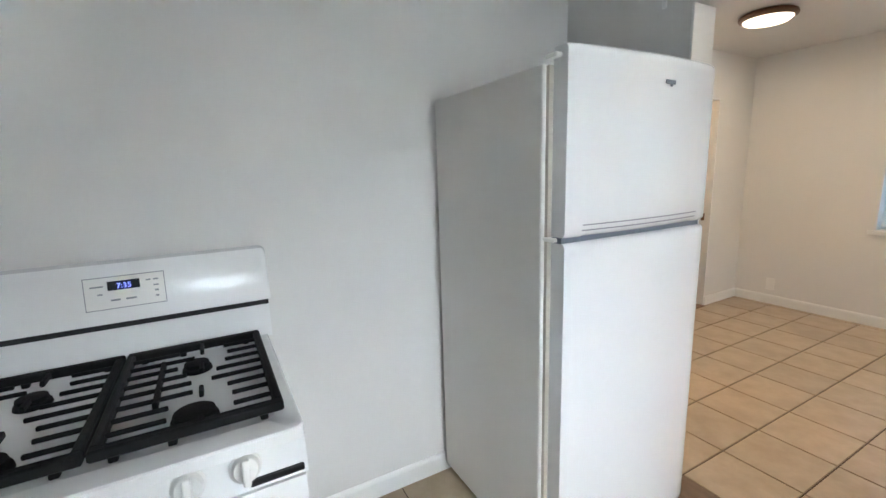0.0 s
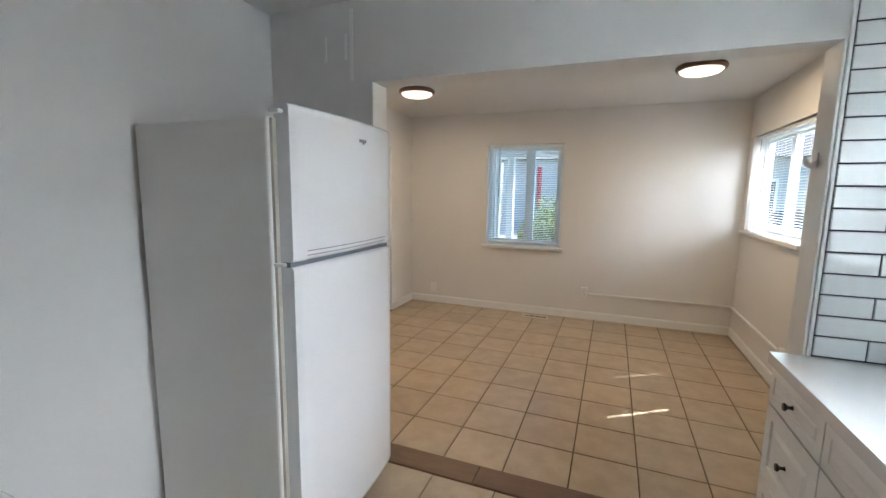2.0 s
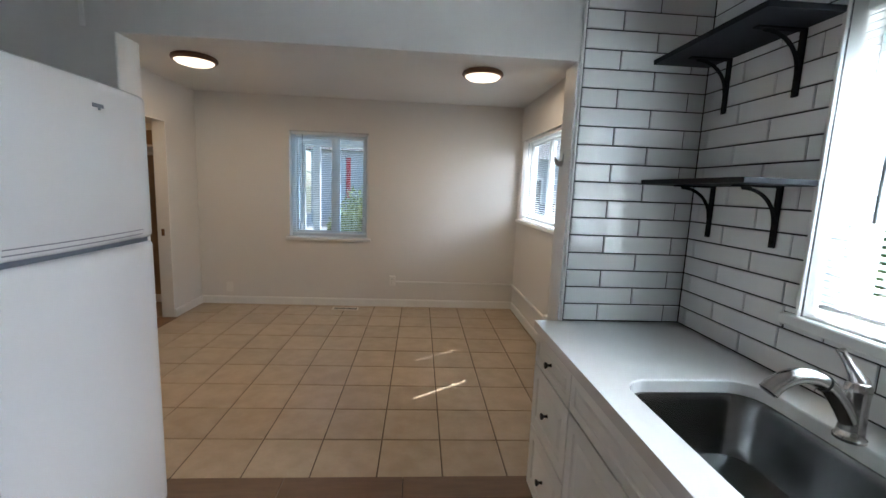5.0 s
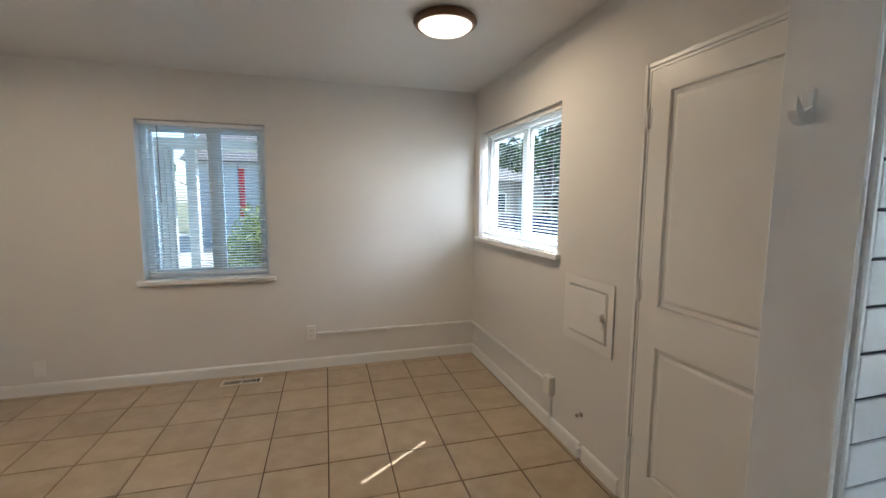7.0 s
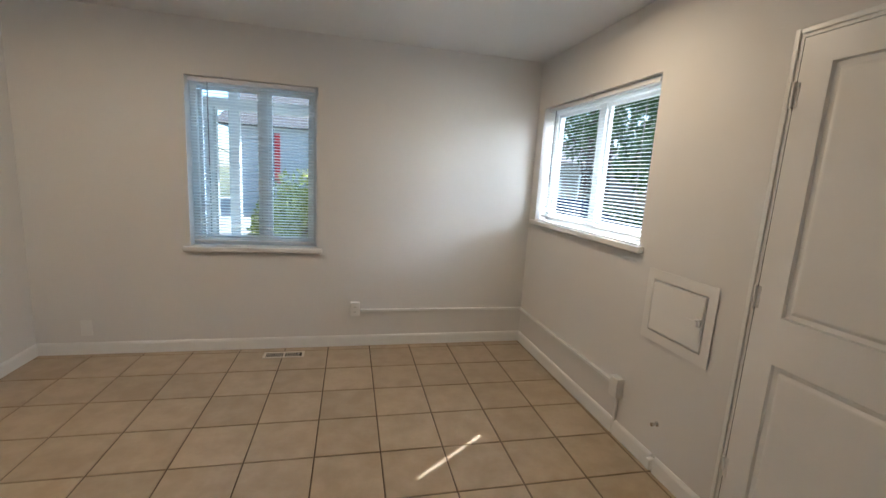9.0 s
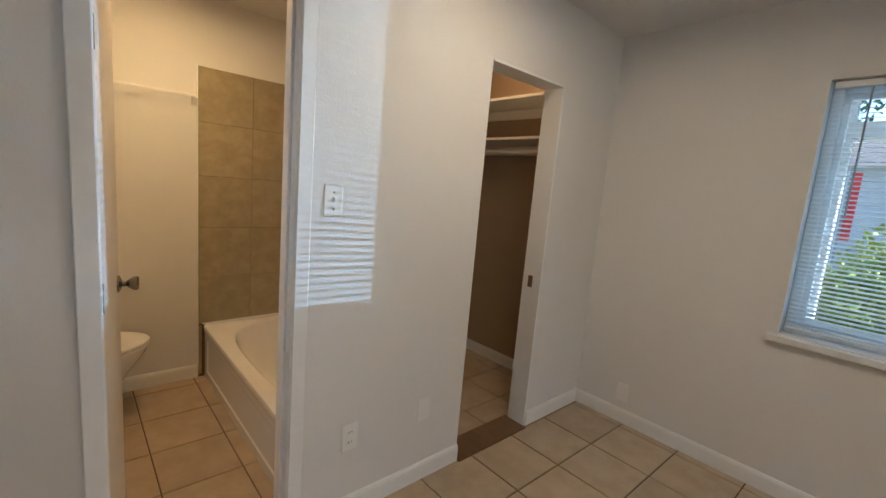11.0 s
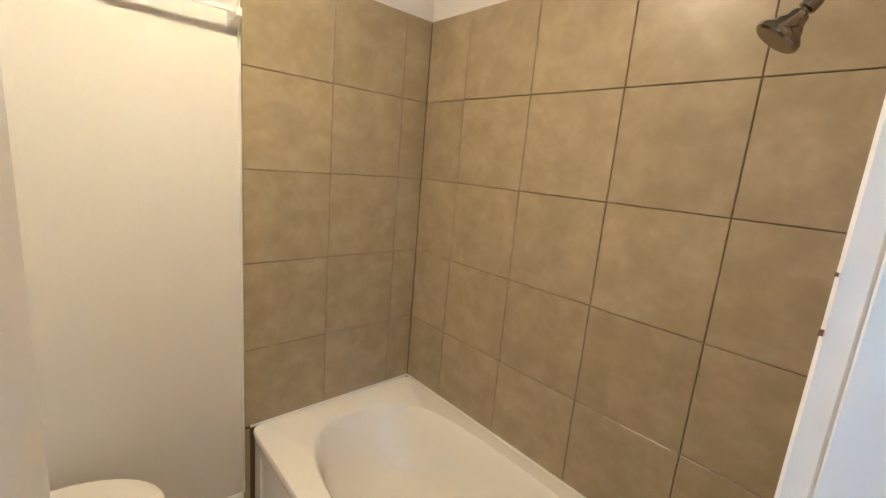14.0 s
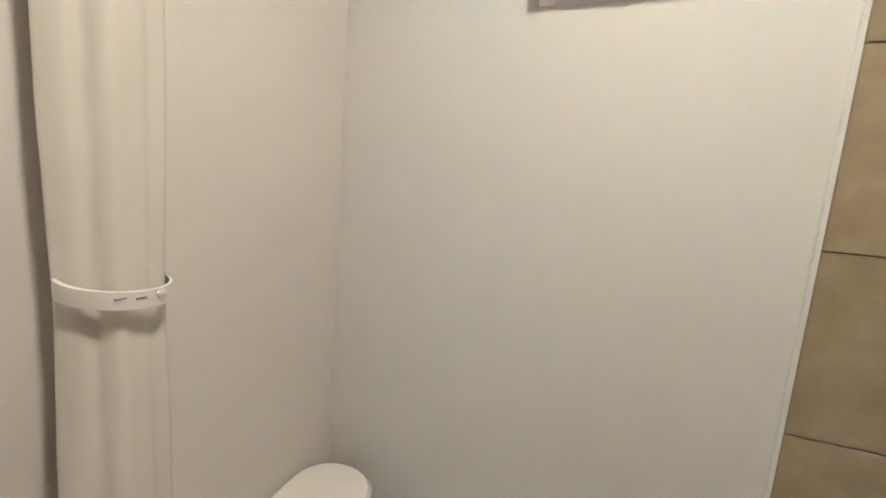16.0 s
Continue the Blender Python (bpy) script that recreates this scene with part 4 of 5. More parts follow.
def outlet(name, m, label, deep=0.006, sockets=True, toggle=False):
    """A wall plate facing -y in its own space."""
    o = thing(name, label, "wall plate", m=m)
    boxes("plate", PLASTIC, o, (-0.036, 0.036, -deep, 0.0, -0.058, 0.058), bevel=0.003, segments=2)
    if sockets:
        for z in (-0.022, 0.022):
            boxes("socket", PLASTIC, o, (-0.016, 0.016, -deep - 0.002, -deep + 0.001, z - 0.013, z + 0.013), bevel=0.0012)
            boxes("slot", DARK, o, (-0.008, -0.005, -deep - 0.0026, -deep, z - 0.003, z + 0.007), (0.005, 0.008, -deep - 0.0026, -deep, z - 0.003, z + 0.006))
    if toggle:
        bm = bmesh.new()
        box(bm, -0.005, 0.005, -deep - 0.016, -deep + 0.002, -0.004, 0.014, bevel=0.002)
        part("toggle", bm, PLASTIC, o)
        boxes("screw", NICKEL, o, (-0.003, 0.003, -deep - 0.001, -deep, 0.027, 0.033), (-0.003, 0.003, -deep - 0.001, -deep, -0.033, -0.027))
    return o


WESTFACE, EASTFACE = 90, -90
outlet("wall_outlet", pose(-0.09, BACK, 0.323), "white surface-mounted double outlet at the raceway end", 0.040)
outlet("wall_outlet", pose(RIGHT, 1.64, 0.30, 0, 0, EASTFACE), "white surface-mounted outlet box below the window", 0.045, sockets=False)
outlet("wall_outlet", pose(LEFT, 1.285, 0.36, 0, 0, WESTFACE), "white double wall outlet near the baseboard")
outlet("blank_plate", pose(LEFT, 1.68, 0.36, 0, 0, WESTFACE), "painted-over blank wall plate", 0.003, sockets=False)
outlet("blank_plate", pose(-2.0, BACK, 0.20), "painted-over blank wall plate", 0.002, sockets=False)
outlet("light_switch", pose(LEFT, 1.165, 1.322, 0, 0, WESTFACE), "white toggle light switch beside the bathroom doorway", 0.005, sockets=False, toggle=True)

fuse = thing("electrical_panel", "painted-over white electrical panel door with a round latch", "electrical panel", m=pose(RIGHT, 1.525, 0.662, 0, 0, -90))
bm = bmesh.new()
panel_slab(bm, 0.43, 0.37, 0.004, [(0.045, 0.385, 0.05, 0.32)], [(0.0, 0.004), (0.004, 0.004), (0.006, -0.003)])
part("cover", bm, DOORPAINT, fuse, m=Matrix.Translation((0, -0.008, 0)))
boxes("door", DOORPAINT, fuse, (0.055, 0.375, -0.014, -0.005, 0.06, 0.31), bevel=0.003)
bm = bmesh.new()
lathe(bm, [(0, 0), (0.022, 0), (0.020, 0.008), (0.013, 0.012), (0.012, 0.020), (0, 0.021)], pose(0.355, -0.014, 0.19, 90, 0, 0), 18)
box(bm, 0.285, 0.335, -0.018, -0.014, 0.187, 0.194)
part("latch", bm, DOORPAINT, fuse, smooth=True)

vent = thing("floor_vent", "beige metal floor register set into the tiles", "floor vent", m=Matrix.Translation((-0.625, 2.93, 0.0)))
boxes("frame", VENT, vent, (-0.15, 0.15, -0.055, -0.038, 0, 0.005), (-0.15, 0.15, 0.038, 0.055, 0, 0.005), (-0.15, -0.132, -0.038, 0.038, 0, 0.005), (0.132, 0.15, -0.038, 0.038, 0, 0.005),
      (-0.008, 0.008, -0.038, 0.038, 0, 0.005), bevel=0.0015)
# thin dark sheet in place of the shaded duct below the slats
boxes("well", DARK, vent, (-0.132, 0.132, -0.038, 0.038, 0.0003, 0.0012))
for k in range(17):
    x = -0.124 + 0.0145 * k
    if abs(x) > 0.012:
        boxes("slat", VENT, vent, (x, x + 0.0035, -0.037, 0.037, 0.0012, 0.0042))
boxes("lever", GREYMARK, vent, (0.095, 0.108, -0.012, 0.012, 0.004, 0.009), bevel=0.001)

stub = thing("capped_pipe_stub", "small capped pipe stub out of the wall by the door", "pipe", m=pose(RIGHT, 1.326, 0.257, 0, -90, 0))
bm = bmesh.new()
lathe(bm, [(0, 0), (0.014, 0), (0.013, 0.004), (0.007, 0.006), (0.007, 0.022), (0.010, 0.024), (0.010, 0.034), (0, 0.035)], seg=14)
part("pipe", bm, NICKEL, stub, smooth=True)
block = tagged(boxes("doorstop", TRIM, None, (RIGHT - 0.035, RIGHT, 1.301, 1.329, 0.015, 0.075), bevel=0.004), "small white block doorstop on the baseboard", "doorstop")
hook = thing("wall_hook", "small white plastic hook on the opening's end board", "hook", m=Matrix.Translation((0.80, -0.078, 1.588)) @ Matrix.Scale(1.35, 4))
boxes("plate", TRIM, hook, (-0.004, 0, -0.008, 0.008, -0.012, 0.026), bevel=0.002)
bm = bmesh.new()
rings(bm, [[(-x, -w, z0), (-x, w, z0), (-x, w, z1), (-x, -w, z1)] for x, w, z0, z1 in ((0.0035, 0.007, -0.018, 0.004), (0.016, 0.0065, -0.016, -0.004), (0.024, 0.006, -0.010, 0.008), (0.028, 0.005, -0.002, 0.016))])
part("prong", bm, TRIM, hook)

# ---- closet ----
for z, name in ((1.76, "lower"), (2.03, "upper")):
    s = thing("closet_shelf", "plain white closet shelf on a wall cleat", "shelf", group="closet shelves")
    boxes("board", TRIM, s, (-3.598, BEAST - 0.002, 2.73, BACK - 0.002, z, z + 0.018), bevel=0.0015)
    boxes("cleat", TRIM, s, (-3.598, BEAST - 0.004, BACK - 0.02, BACK - 0.002, z - 0.07, z), bevel=0.001)
bm = bmesh.new()
rod(bm, (-3.599, 2.80, 1.69), (BEAST - 0.001, 2.80, 1.69), 0.016, seg=16)
tagged(part("closet_rod", bm, VINYL, smooth=True), "white closet hanging rod below the shelf", "rod")
lt = thing("closet_light", "small plain bulb lamp on the closet ceiling", "ceiling light", m=Matrix.Translation((-2.9, 2.55, CEIL)))
bm = bmesh.new()
lathe(bm, [(0, 0), (0.05, 0), (0.045, -0.02), (0.02, -0.03), (0, -0.03)], seg=20)
part("base", bm, PORCELAIN, lt, smooth=True)

# ---- bathroom ----
tub = thing("bathtub", "white glossy alcove bathtub with a moulded apron", "bathtub")
TX0, TX1, TY0, TY1, RIM = BWEST + 0.012, BEAST - 0.012, 1.09, BNORTH - 0.012, 0.37
bm = bmesh.new()


def oval(x0, x1, y0, y1, z, p, n=64):
    cx_, cy_, out = (x0 + x1) / 2, (y0 + y1) / 2, []
    for k in range(n):
        a = 2 * math.pi * k / n
        c_, s_ = math.cos(a), math.sin(a)
        out.append(Vector((cx_ + (x1 - x0) / 2 * math.copysign(abs(c_) ** (2 / p), c_), cy_ + (y1 - y0) / 2 * math.copysign(abs(s_) ** (2 / p), s_), z)))
    return out


rings(bm, [oval(TX0, TX1, TY0 + 0.006, TY1, RIM - 0.05, 40), oval(TX0, TX1, TY0, TY1, RIM - 0.012, 40), oval(TX0 + 0.003, TX1 - 0.003, TY0 + 0.004, TY1 - 0.003, RIM - 0.002, 40), oval(TX0 + 0.012, TX1 - 0.012, TY0 + 0.014, TY1 - 0.012, RIM, 40),
           oval(TX0 + 0.105, TX1 - 0.085, TY0 + 0.075, TY1 - 0.062, RIM + 0.001, 2.9), oval(TX0 + 0.118, TX1 - 0.095, TY0 + 0.085, TY1 - 0.072, RIM - 0.008, 2.9),
           oval(TX0 + 0.145, TX1 - 0.115, TY0 + 0.105, TY1 - 0.09, 0.26, 2.8), oval(TX0 + 0.22, TX1 - 0.15, TY0 + 0.135, TY1 - 0.12, 0.12, 2.7), oval(TX0 + 0.30, TX1 - 0.18, TY0 + 0.17, TY1 - 0.15, 0.075, 2.6),
           oval(TX0 + 0.40, TX1 - 0.25, TY0 + 0.24, TY1 - 0.22, 0.066, 2.4)], False, True)
part("basin", bm, PORCELAIN, tub, smooth=True)
bm = bmesh.new()
panel_slab(bm, TX1 - TX0, RIM - 0.045, 0.02, [(0.06, TX1 - TX0 - 0.06, 0.05, RIM - 0.10)], [(0.006, 0.006), (0.02, 0.007)])
part("apron", bm, PORCELAIN, tub, m=Matrix.Translation((TX0, TY0 + 0.016, 0)))
bm = bmesh.new()
lathe(bm, [(0, 0), (0.028, 0), (0.026, 0.004), (0.012, 0.005), (0, 0.004)], pose(TX1 - 0.34, 1.47, 0.068), 20)
part("drain", bm, CHROME, tub, smooth=True)
boxes("seam_bead", PORCELAIN, tub, (TX0 - 0.001, TX1, TY1 - 0.002, TY1 + 0.003, RIM - 0.004, RIM + 0.006), (TX0 - 0.003, TX0 + 0.002, TY0, TY1, RIM - 0.004, RIM + 0.006), bevel=0.001, label="white caulk bead")

shower = thing("shower_head", "chrome shower head on a curved arm from the tiled wall", "shower head")
bm = bmesh.new()
SHX, SHY, SHZ = BEAST - 0.010, 1.46, 1.724
sweep(bm, [(SHX, SHY, SHZ), (SHX - 0.04, SHY, SHZ + 0.006), (SHX - 0.075, SHY, SHZ + 0.008), (SHX - 0.103, SHY, SHZ + 0.002), (SHX - 0.125, SHY, SHZ - 0.012), (SHX - 0.143, SHY, SHZ - 0.032)], 0.0085, 12)
part("arm", bm, DARKCHROME, shower, smooth=True)
bm = bmesh.new()
lathe(bm, [(0, 0), (0.03, 0), (0.028, 0.006), (0.014, 0.012), (0, 0.012)], pose(SHX + 0.001, SHY, SHZ, 0, -90, 0), 20)
part("flange", bm, CHROME, shower, smooth=True)
bm = bmesh.new()
lathe(bm, [(0, -0.012), (0.011, -0.012), (0.0118, -0.008), (0.0118, 0.005), (0.0075, 0.007), (0.0075, 0.010), (0.0125, 0.013), (0.0145, 0.020), (0.0165, 0.026), (0.023, 0.034), (0.0235, 0.037), (0.031, 0.044), (0.0345, 0.049), (0.0345, 0.055), (0.031, 0.058), (0.0, 0.057)],
      look((SHX - 0.146, SHY, SHZ - 0.034), (SHX - 0.185, SHY - 0.015, SHZ - 0.092)) @ pose(0, 0, 0, 180), 28)
part("head", bm, DARKCHROME, shower, smooth=True)

bar = thing("towel_bar", "slim white towel bar on two brackets", "towel bar")
bm = bmesh.new()
box(bm, BWEST + 0.052, BWEST + 0.062, 0.575, 1.045, 1.808, 1.822, bevel=0.002)
part("rail", bm, TRIM, bar)
for y in (0.572, 1.048):
    bm = bmesh.new()
    rings(bm, [[(BWEST, y - 0.015, 1.765), (BWEST, y + 0.015, 1.765), (BWEST, y + 0.015, 1.826), (BWEST, y - 0.015, 1.826)],
               [(BWEST + 0.03, y - 0.011, 1.79), (BWEST + 0.03, y + 0.011, 1.79), (BWEST + 0.03, y + 0.011, 1.824), (BWEST + 0.03, y - 0.011, 1.824)],
               [(BWEST + 0.068, y - 0.009, 1.802), (BWEST + 0.068, y + 0.009, 1.802), (BWEST + 0.068, y + 0.009, 1.824), (BWEST + 0.068, y - 0.009, 1.824)]])
    part("bracket", bm, TRIM, bar)

toilet = thing("toilet", "white porcelain toilet with the lid closed", "toilet", m=Matrix.Translation((-3.69, BSOUTH, 0)))
bm = bmesh.new()
g = lambda w, y0, y1, z, r=0.05: rounded_rect(-w, w, y0, y1, z, r, 6)
rings(bm, [g(0.175, 0.012, 0.185, 0.37, 0.07), g(0.185, 0.012, 0.192, 0.42, 0.08), g(0.20, 0.012, 0.19, 0.65, 0.085), g(0.20, 0.012, 0.19, 0.680, 0.085)])
part("tank", bm, PORCELAIN, toilet, smooth=True)
bm = bmesh.new()
rings(bm, [g(0.205, 0.006, 0.196, 0.681, 0.085), g(0.21, 0.004, 0.20, 0.687, 0.09), g(0.21, 0.004, 0.20, 0.707, 0.09), g(0.20, 0.012, 0.192, 0.718, 0.085)])
part("tank_lid", bm, PORCELAIN, toilet, smooth=True)
egg = lambda w, y0, y1, z: [Vector((w * math.cos(2 * math.pi * k / 40) * (1 - 0.12 * math.sin(2 * math.pi * k / 40)), (y0 + y1) / 2 + (y1 - y0) / 2 * math.sin(2 * math.pi * k / 40), z)) for k in range(40)]
bm = bmesh.new()
rings(bm, [egg(0.11, 0.16, 0.50, 0.0), egg(0.105, 0.16, 0.50, 0.06), egg(0.10, 0.17, 0.50, 0.16), egg(0.15, 0.18, 0.58, 0.28), egg(0.18, 0.19, 0.635, 0.36), egg(0.185, 0.19, 0.645, 0.39)])
part("bowl", bm, PORCELAIN, toilet, smooth=True)
for nm, z0, z1, dx in (("seat", 0.391, 0.409, 0.0), ("lid", 0.411, 0.428, 0.002)):
    bm = bmesh.new()
    rings(bm, [egg(0.183 + dx, 0.20, 0.648 + dx, z0), egg(0.188 + dx, 0.20, 0.652 + dx, (z0 + z1) / 2), egg(0.184 + dx, 0.203, 0.648 + dx, z1 - 0.002), egg(0.16, 0.22, 0.62, z1 + (0.003 if nm == "lid" else 0))])
    part(nm, bm, PLASTIC, toilet, smooth=True)
bm = bmesh.new()
sweep(bm, [(-0.15, 0.188, 0.61), (-0.15, 0.21, 0.61), (-0.11, 0.214, 0.605), (-0.08, 0.214, 0.60)], 0.006, 8)
part("flush_lever", bm, CHROME, toilet, smooth=True)

curtain = thing("hanging_curtain", "white vinyl curtain gathered by a plastic strap against the wall", "curtain")
bm = bmesh.new()
CUX, CUY = -3.412, BSOUTH + 0.045
loops = []
for z in (0.30, 0.7, 1.05, 1.19, 1.24, 1.29, 1.45, 1.7, 2.0, 2.3):
    pinch = 0.90 + 0.10 * min(1.0, abs(z - 1.235) / 0.25)
    loop = []
    for k in range(72):
        a = 2 * math.pi * k / 72
        fold = 1 + 0.10 * math.sin(5 * a + 0.8) + 0.05 * math.sin(9 * a + 2.0 + z * 0.4)
        loop.append((CUX + 0.060 * pinch * fold * math.cos(a), CUY + 0.036 * pinch * fold * math.sin(a), z))
    loops.append(loop)
rings(bm, loops)
part("cloth", bm, CURTAIN, curtain, smooth=True)
bm = bmesh.new()
rings(bm, [[(CUX + r * math.cos(2 * math.pi * k / 48), CUY + 0.012 + r * 0.66 * math.sin(2 * math.pi * k / 48), z + 0.012 * math.sin(2 * math.pi * k / 48 + 2.6)) for k in range(48)]
           for r, z in ((0.059, 1.240), (0.063, 1.241), (0.063, 1.262), (0.059, 1.263))], False, False)
strap = part("strap", bm, PLASTIC, curtain, "white slotted plastic strap", smooth=True)
boxes("slot", GREYMARK, strap, (CUX + 0.016, CUX + 0.028, CUY + 0.047, CUY + 0.0525, 1.246, 1.248), (CUX - 0.006, CUX + 0.006, CUY + 0.0505, CUY + 0.0545, 1.243, 1.245))
bm = bmesh.new()
lathe(bm, [(0, 0), (0.007, 0), (0.006, 0.004), (0, 0.006)], pose(CUX - 0.026, CUY + 0.0485, 1.244, -90, 0, 0), 12)
part("button", bm, PLASTIC, strap, smooth=True)
bm = bmesh.new()
rod(bm, (BWEST + 0.3, CUY, 2.31), (BEAST - 0.001, CUY, 2.31), 0.012)
tagged(part("curtain_rod", bm, VINYL, smooth=True), "white tension rod holding the hanging curtain", "rod")
lt = thing("bathroom_ceiling_light", "small frosted dome lamp on the bathroom ceiling", "ceiling light", m=Matrix.Translation((*BATH_LIGHT, CEIL)))
bm = bmesh.new()
lathe(bm, [(0.0, 0.0), (0.11, 0.0), (0.115, -0.012), (0.10, -0.022), (0, -0.02)], seg=32)
part("base", bm, NICKEL, lt, smooth=True)
bm = bmesh.new()
lathe(bm, [(0.098, -0.02), (0.09, -0.05), (0.06, -0.072), (0, -0.08)], seg=32)
part("dome", bm, DOME, lt, smooth=True).visible_shadow = False

# ---- outdoors ----
GZ = -0.30
tagged(boxes("ground", LAWN, None, (-300, 300, -300, 300, GZ - 0.3, GZ)), "dry green and brown lawn around the house", "ground", kind="structure")
tagged(boxes("pavement", CONCRETE, None, (10.2, 11.6, -60, 60, GZ, GZ + 0.06), bevel=0.01), "pale concrete pavement along the street", "pavement", kind="structure")
tagged(boxes("pavement", CONCRETE, None, (-9.0, -2.6, 5.6, 24.0, GZ, GZ + 0.03), bevel=0.01), "pale sunlit concrete driveway beside the porch", "driveway", kind="structure")
tagged(boxes("road", ASPHALT, None, (11.8, 18.5, -120, 120, GZ, GZ + 0.012)), "grey asphalt street", "road", kind="structure")

porch = thing("porch", "white painted porch with posts outside the dining window", "porch")
boxes("deck", CONCRETE, porch, (-4.2, 1.6, BACK + 0.18, 5.15, GZ, -0.03), bevel=0.01)
boxes("porch_roof", PORCHPAINT, porch, (-4.3, 1.75, BACK + 0.37, 5.35, 2.42, 2.52))
for x in (-3.9, -1.42, 1.5):
    boxes("post_cap", PORCHPAINT, porch, (x - 0.05, x + 0.05, 4.96, 5.06, 2.15, 2.42))
boxes("beam", PORCHPAINT, porch, (-4.2, 1.6, 4.94, 5.08, 2.03, 2.15), bevel=0.006)
for x in (-3.9, -2.72, -2.05, -1.42, 1.5):
    boxes("post", PORCHPAINT, porch, (x - 0.055, x + 0.055, 4.955, 5.065, -0.03, 2.03), bevel=0.006)
for x in (-2.62, -2.30, -1.7):
    bm = bmesh.new()
    n = 24
    rings(bm, [[(x - 0.16 + 0.32 * k / n + 0.0, 4.80 + 0.025 * math.sin(k * 1.3), z) for k in range(n + 1)] + [(x - 0.16 + 0.32 * k / n, 4.804 + 0.025 * math.sin(k * 1.3), z) for k in range(n, -1, -1)] for z in (0.1, 2.03)])
    part("drape", bm, PORCHPAINT, porch, "thin pale drape hung from the porch beam", smooth=True)
banner = tagged(boxes("banner", RED, None, (-1.76, -1.64, 9.98, 10.0, 1.08, 2.18), bevel=0.004), "narrow red cloth banner hung out of doors", "banner")
boxes("pole", GREYMARK, banner, (-1.79, -1.76, 9.97, 10.01, GZ, 2.28))


def leaf_cloud(bm, blobs, count, size, rng):
    for _ in range(count):
        c_, r = blobs[rng.randrange(len(blobs))]
        d = Vector((rng.gauss(0, 1), rng.gauss(0, 1), rng.gauss(0, 1))).normalized()
        p = Vector(c_) + Vector((d.x * r[0], d.y * r[1], d.z * r[2])) * (rng.random() ** 0.45)
        q = Euler((rng.uniform(0, 6.3), rng.uniform(0, 6.3), rng.uniform(0, 6.3))).to_matrix()
        s = size * rng.uniform(0.6, 1.5)
        v = [bm.verts.new(p + q @ Vector(w)) for w in ((-s, 0, 0), (0, -s * 0.45, s * 0.12), (s, 0, 0), (0, s * 0.45, s * 0.12))]
        bm.faces.new(v)


def tree(label, x, y, height, spread, low, seed, leaves=2600, leaf=0.10, mat=None):
    rng = random.Random(seed)
    t = thing("tree", label, "tree", group="trees along the street", m=Matrix.Translation((x, y, GZ)))
    bm = bmesh.new()
    bend = [(0, 0, 0), (0.06 * rng.uniform(-1, 1), 0.05, height * 0.2), (0.15 * rng.uniform(-1, 1), -0.08, height * 0.42), (0.2 * rng.uniform(-1, 1), 0.05, height * 0.75)]
    sweep(bm, bend, [0.17, 0.13, 0.10, 0.04], 12)
    blobs = []
    for k in range(11):
        a, u = rng.uniform(0, 6.28), rng.uniform(0.25, 1.0)
        z = low + (height - low) * (0.12 + 0.8 * rng.random())
        reach = spread * u * (1 - 0.5 * abs((z - low) / (height - low) - 0.4))
        tip = Vector((reach * math.cos(a), reach * math.sin(a), z))
        base = Vector((0, 0, max(low * 0.8, z * 0.55)))
        sweep(bm, [base, base.lerp(tip, 0.5) + Vector((0, 0, -0.1)), tip], [0.05, 0.03, 0.01], 6)
        r = spread * rng.uniform(0.25, 0.45)
        blobs.append((tip, (r, r, r * 0.75)))
    part("trunk", bm, BARK, t, smooth=True)
    bm = bmesh.new()
    leaf_cloud(bm, blobs, leaves, leaf, rng)
    part("crown", bm, mat or LEAF, t)


rng = random.Random(3)
hedge = thing("hedge", "tall dark green hedge growing along the side yard", "hedge", m=Matrix.Translation((5.0, 2.0, GZ)))
bm = bmesh.new()
for k in range(14):
    y = -2.0 + 0.31 * k
    sweep(bm, [(0.1 * math.sin(k), y, 0), (0.15 * math.cos(3 * k), y + 0.1, 1.2), (0.2 * math.sin(2 * k), y - 0.05, 2.6)], [0.05, 0.035, 0.012], 7)
part("stems", bm, BARK, hedge)
bm = bmesh.new()
leaf_cloud(bm, [((rng.uniform(-0.3, 0.3), rng.uniform(-2.2, 2.2), rng.uniform(0.2, 3.2)), (0.5, 0.55, 0.5)) for _ in range(60)], 12000, 0.085, rng)
part("foliage", bm, LEAF, hedge)
tree("dark leafy tree close to the street window", 5.6, 5.6, 5.2, 2.0, 0.3, 31, 7500, 0.12)
tree("slender tree with an open green crown", 6.9, 11.4, 6.2, 2.3, 2.2, 5, 2400)
tree("leafy street tree with a thin trunk", 9.4, 10.2, 7.0, 2.6, 2.4, 8, 2600, 0.12)
tree("leafy green tree beside the street", 9.0, 3.0, 7.0, 2.4, 2.2, 11, 2400, 0.12)
tree("broad leafy tree filling the view past the lawn", 13.5, 20.0, 9.0, 4.0, 1.8, 62, 3200, 0.18)
tree("tall green tree behind the neighbouring house", 3.2, 24.0, 8.0, 3.2, 1.8, 14, 2400, 0.17)
tree("tall green tree behind the neighbouring house", -5.5, 26.0, 8.5, 3.6, 1.5, 17, 2400, 0.17)
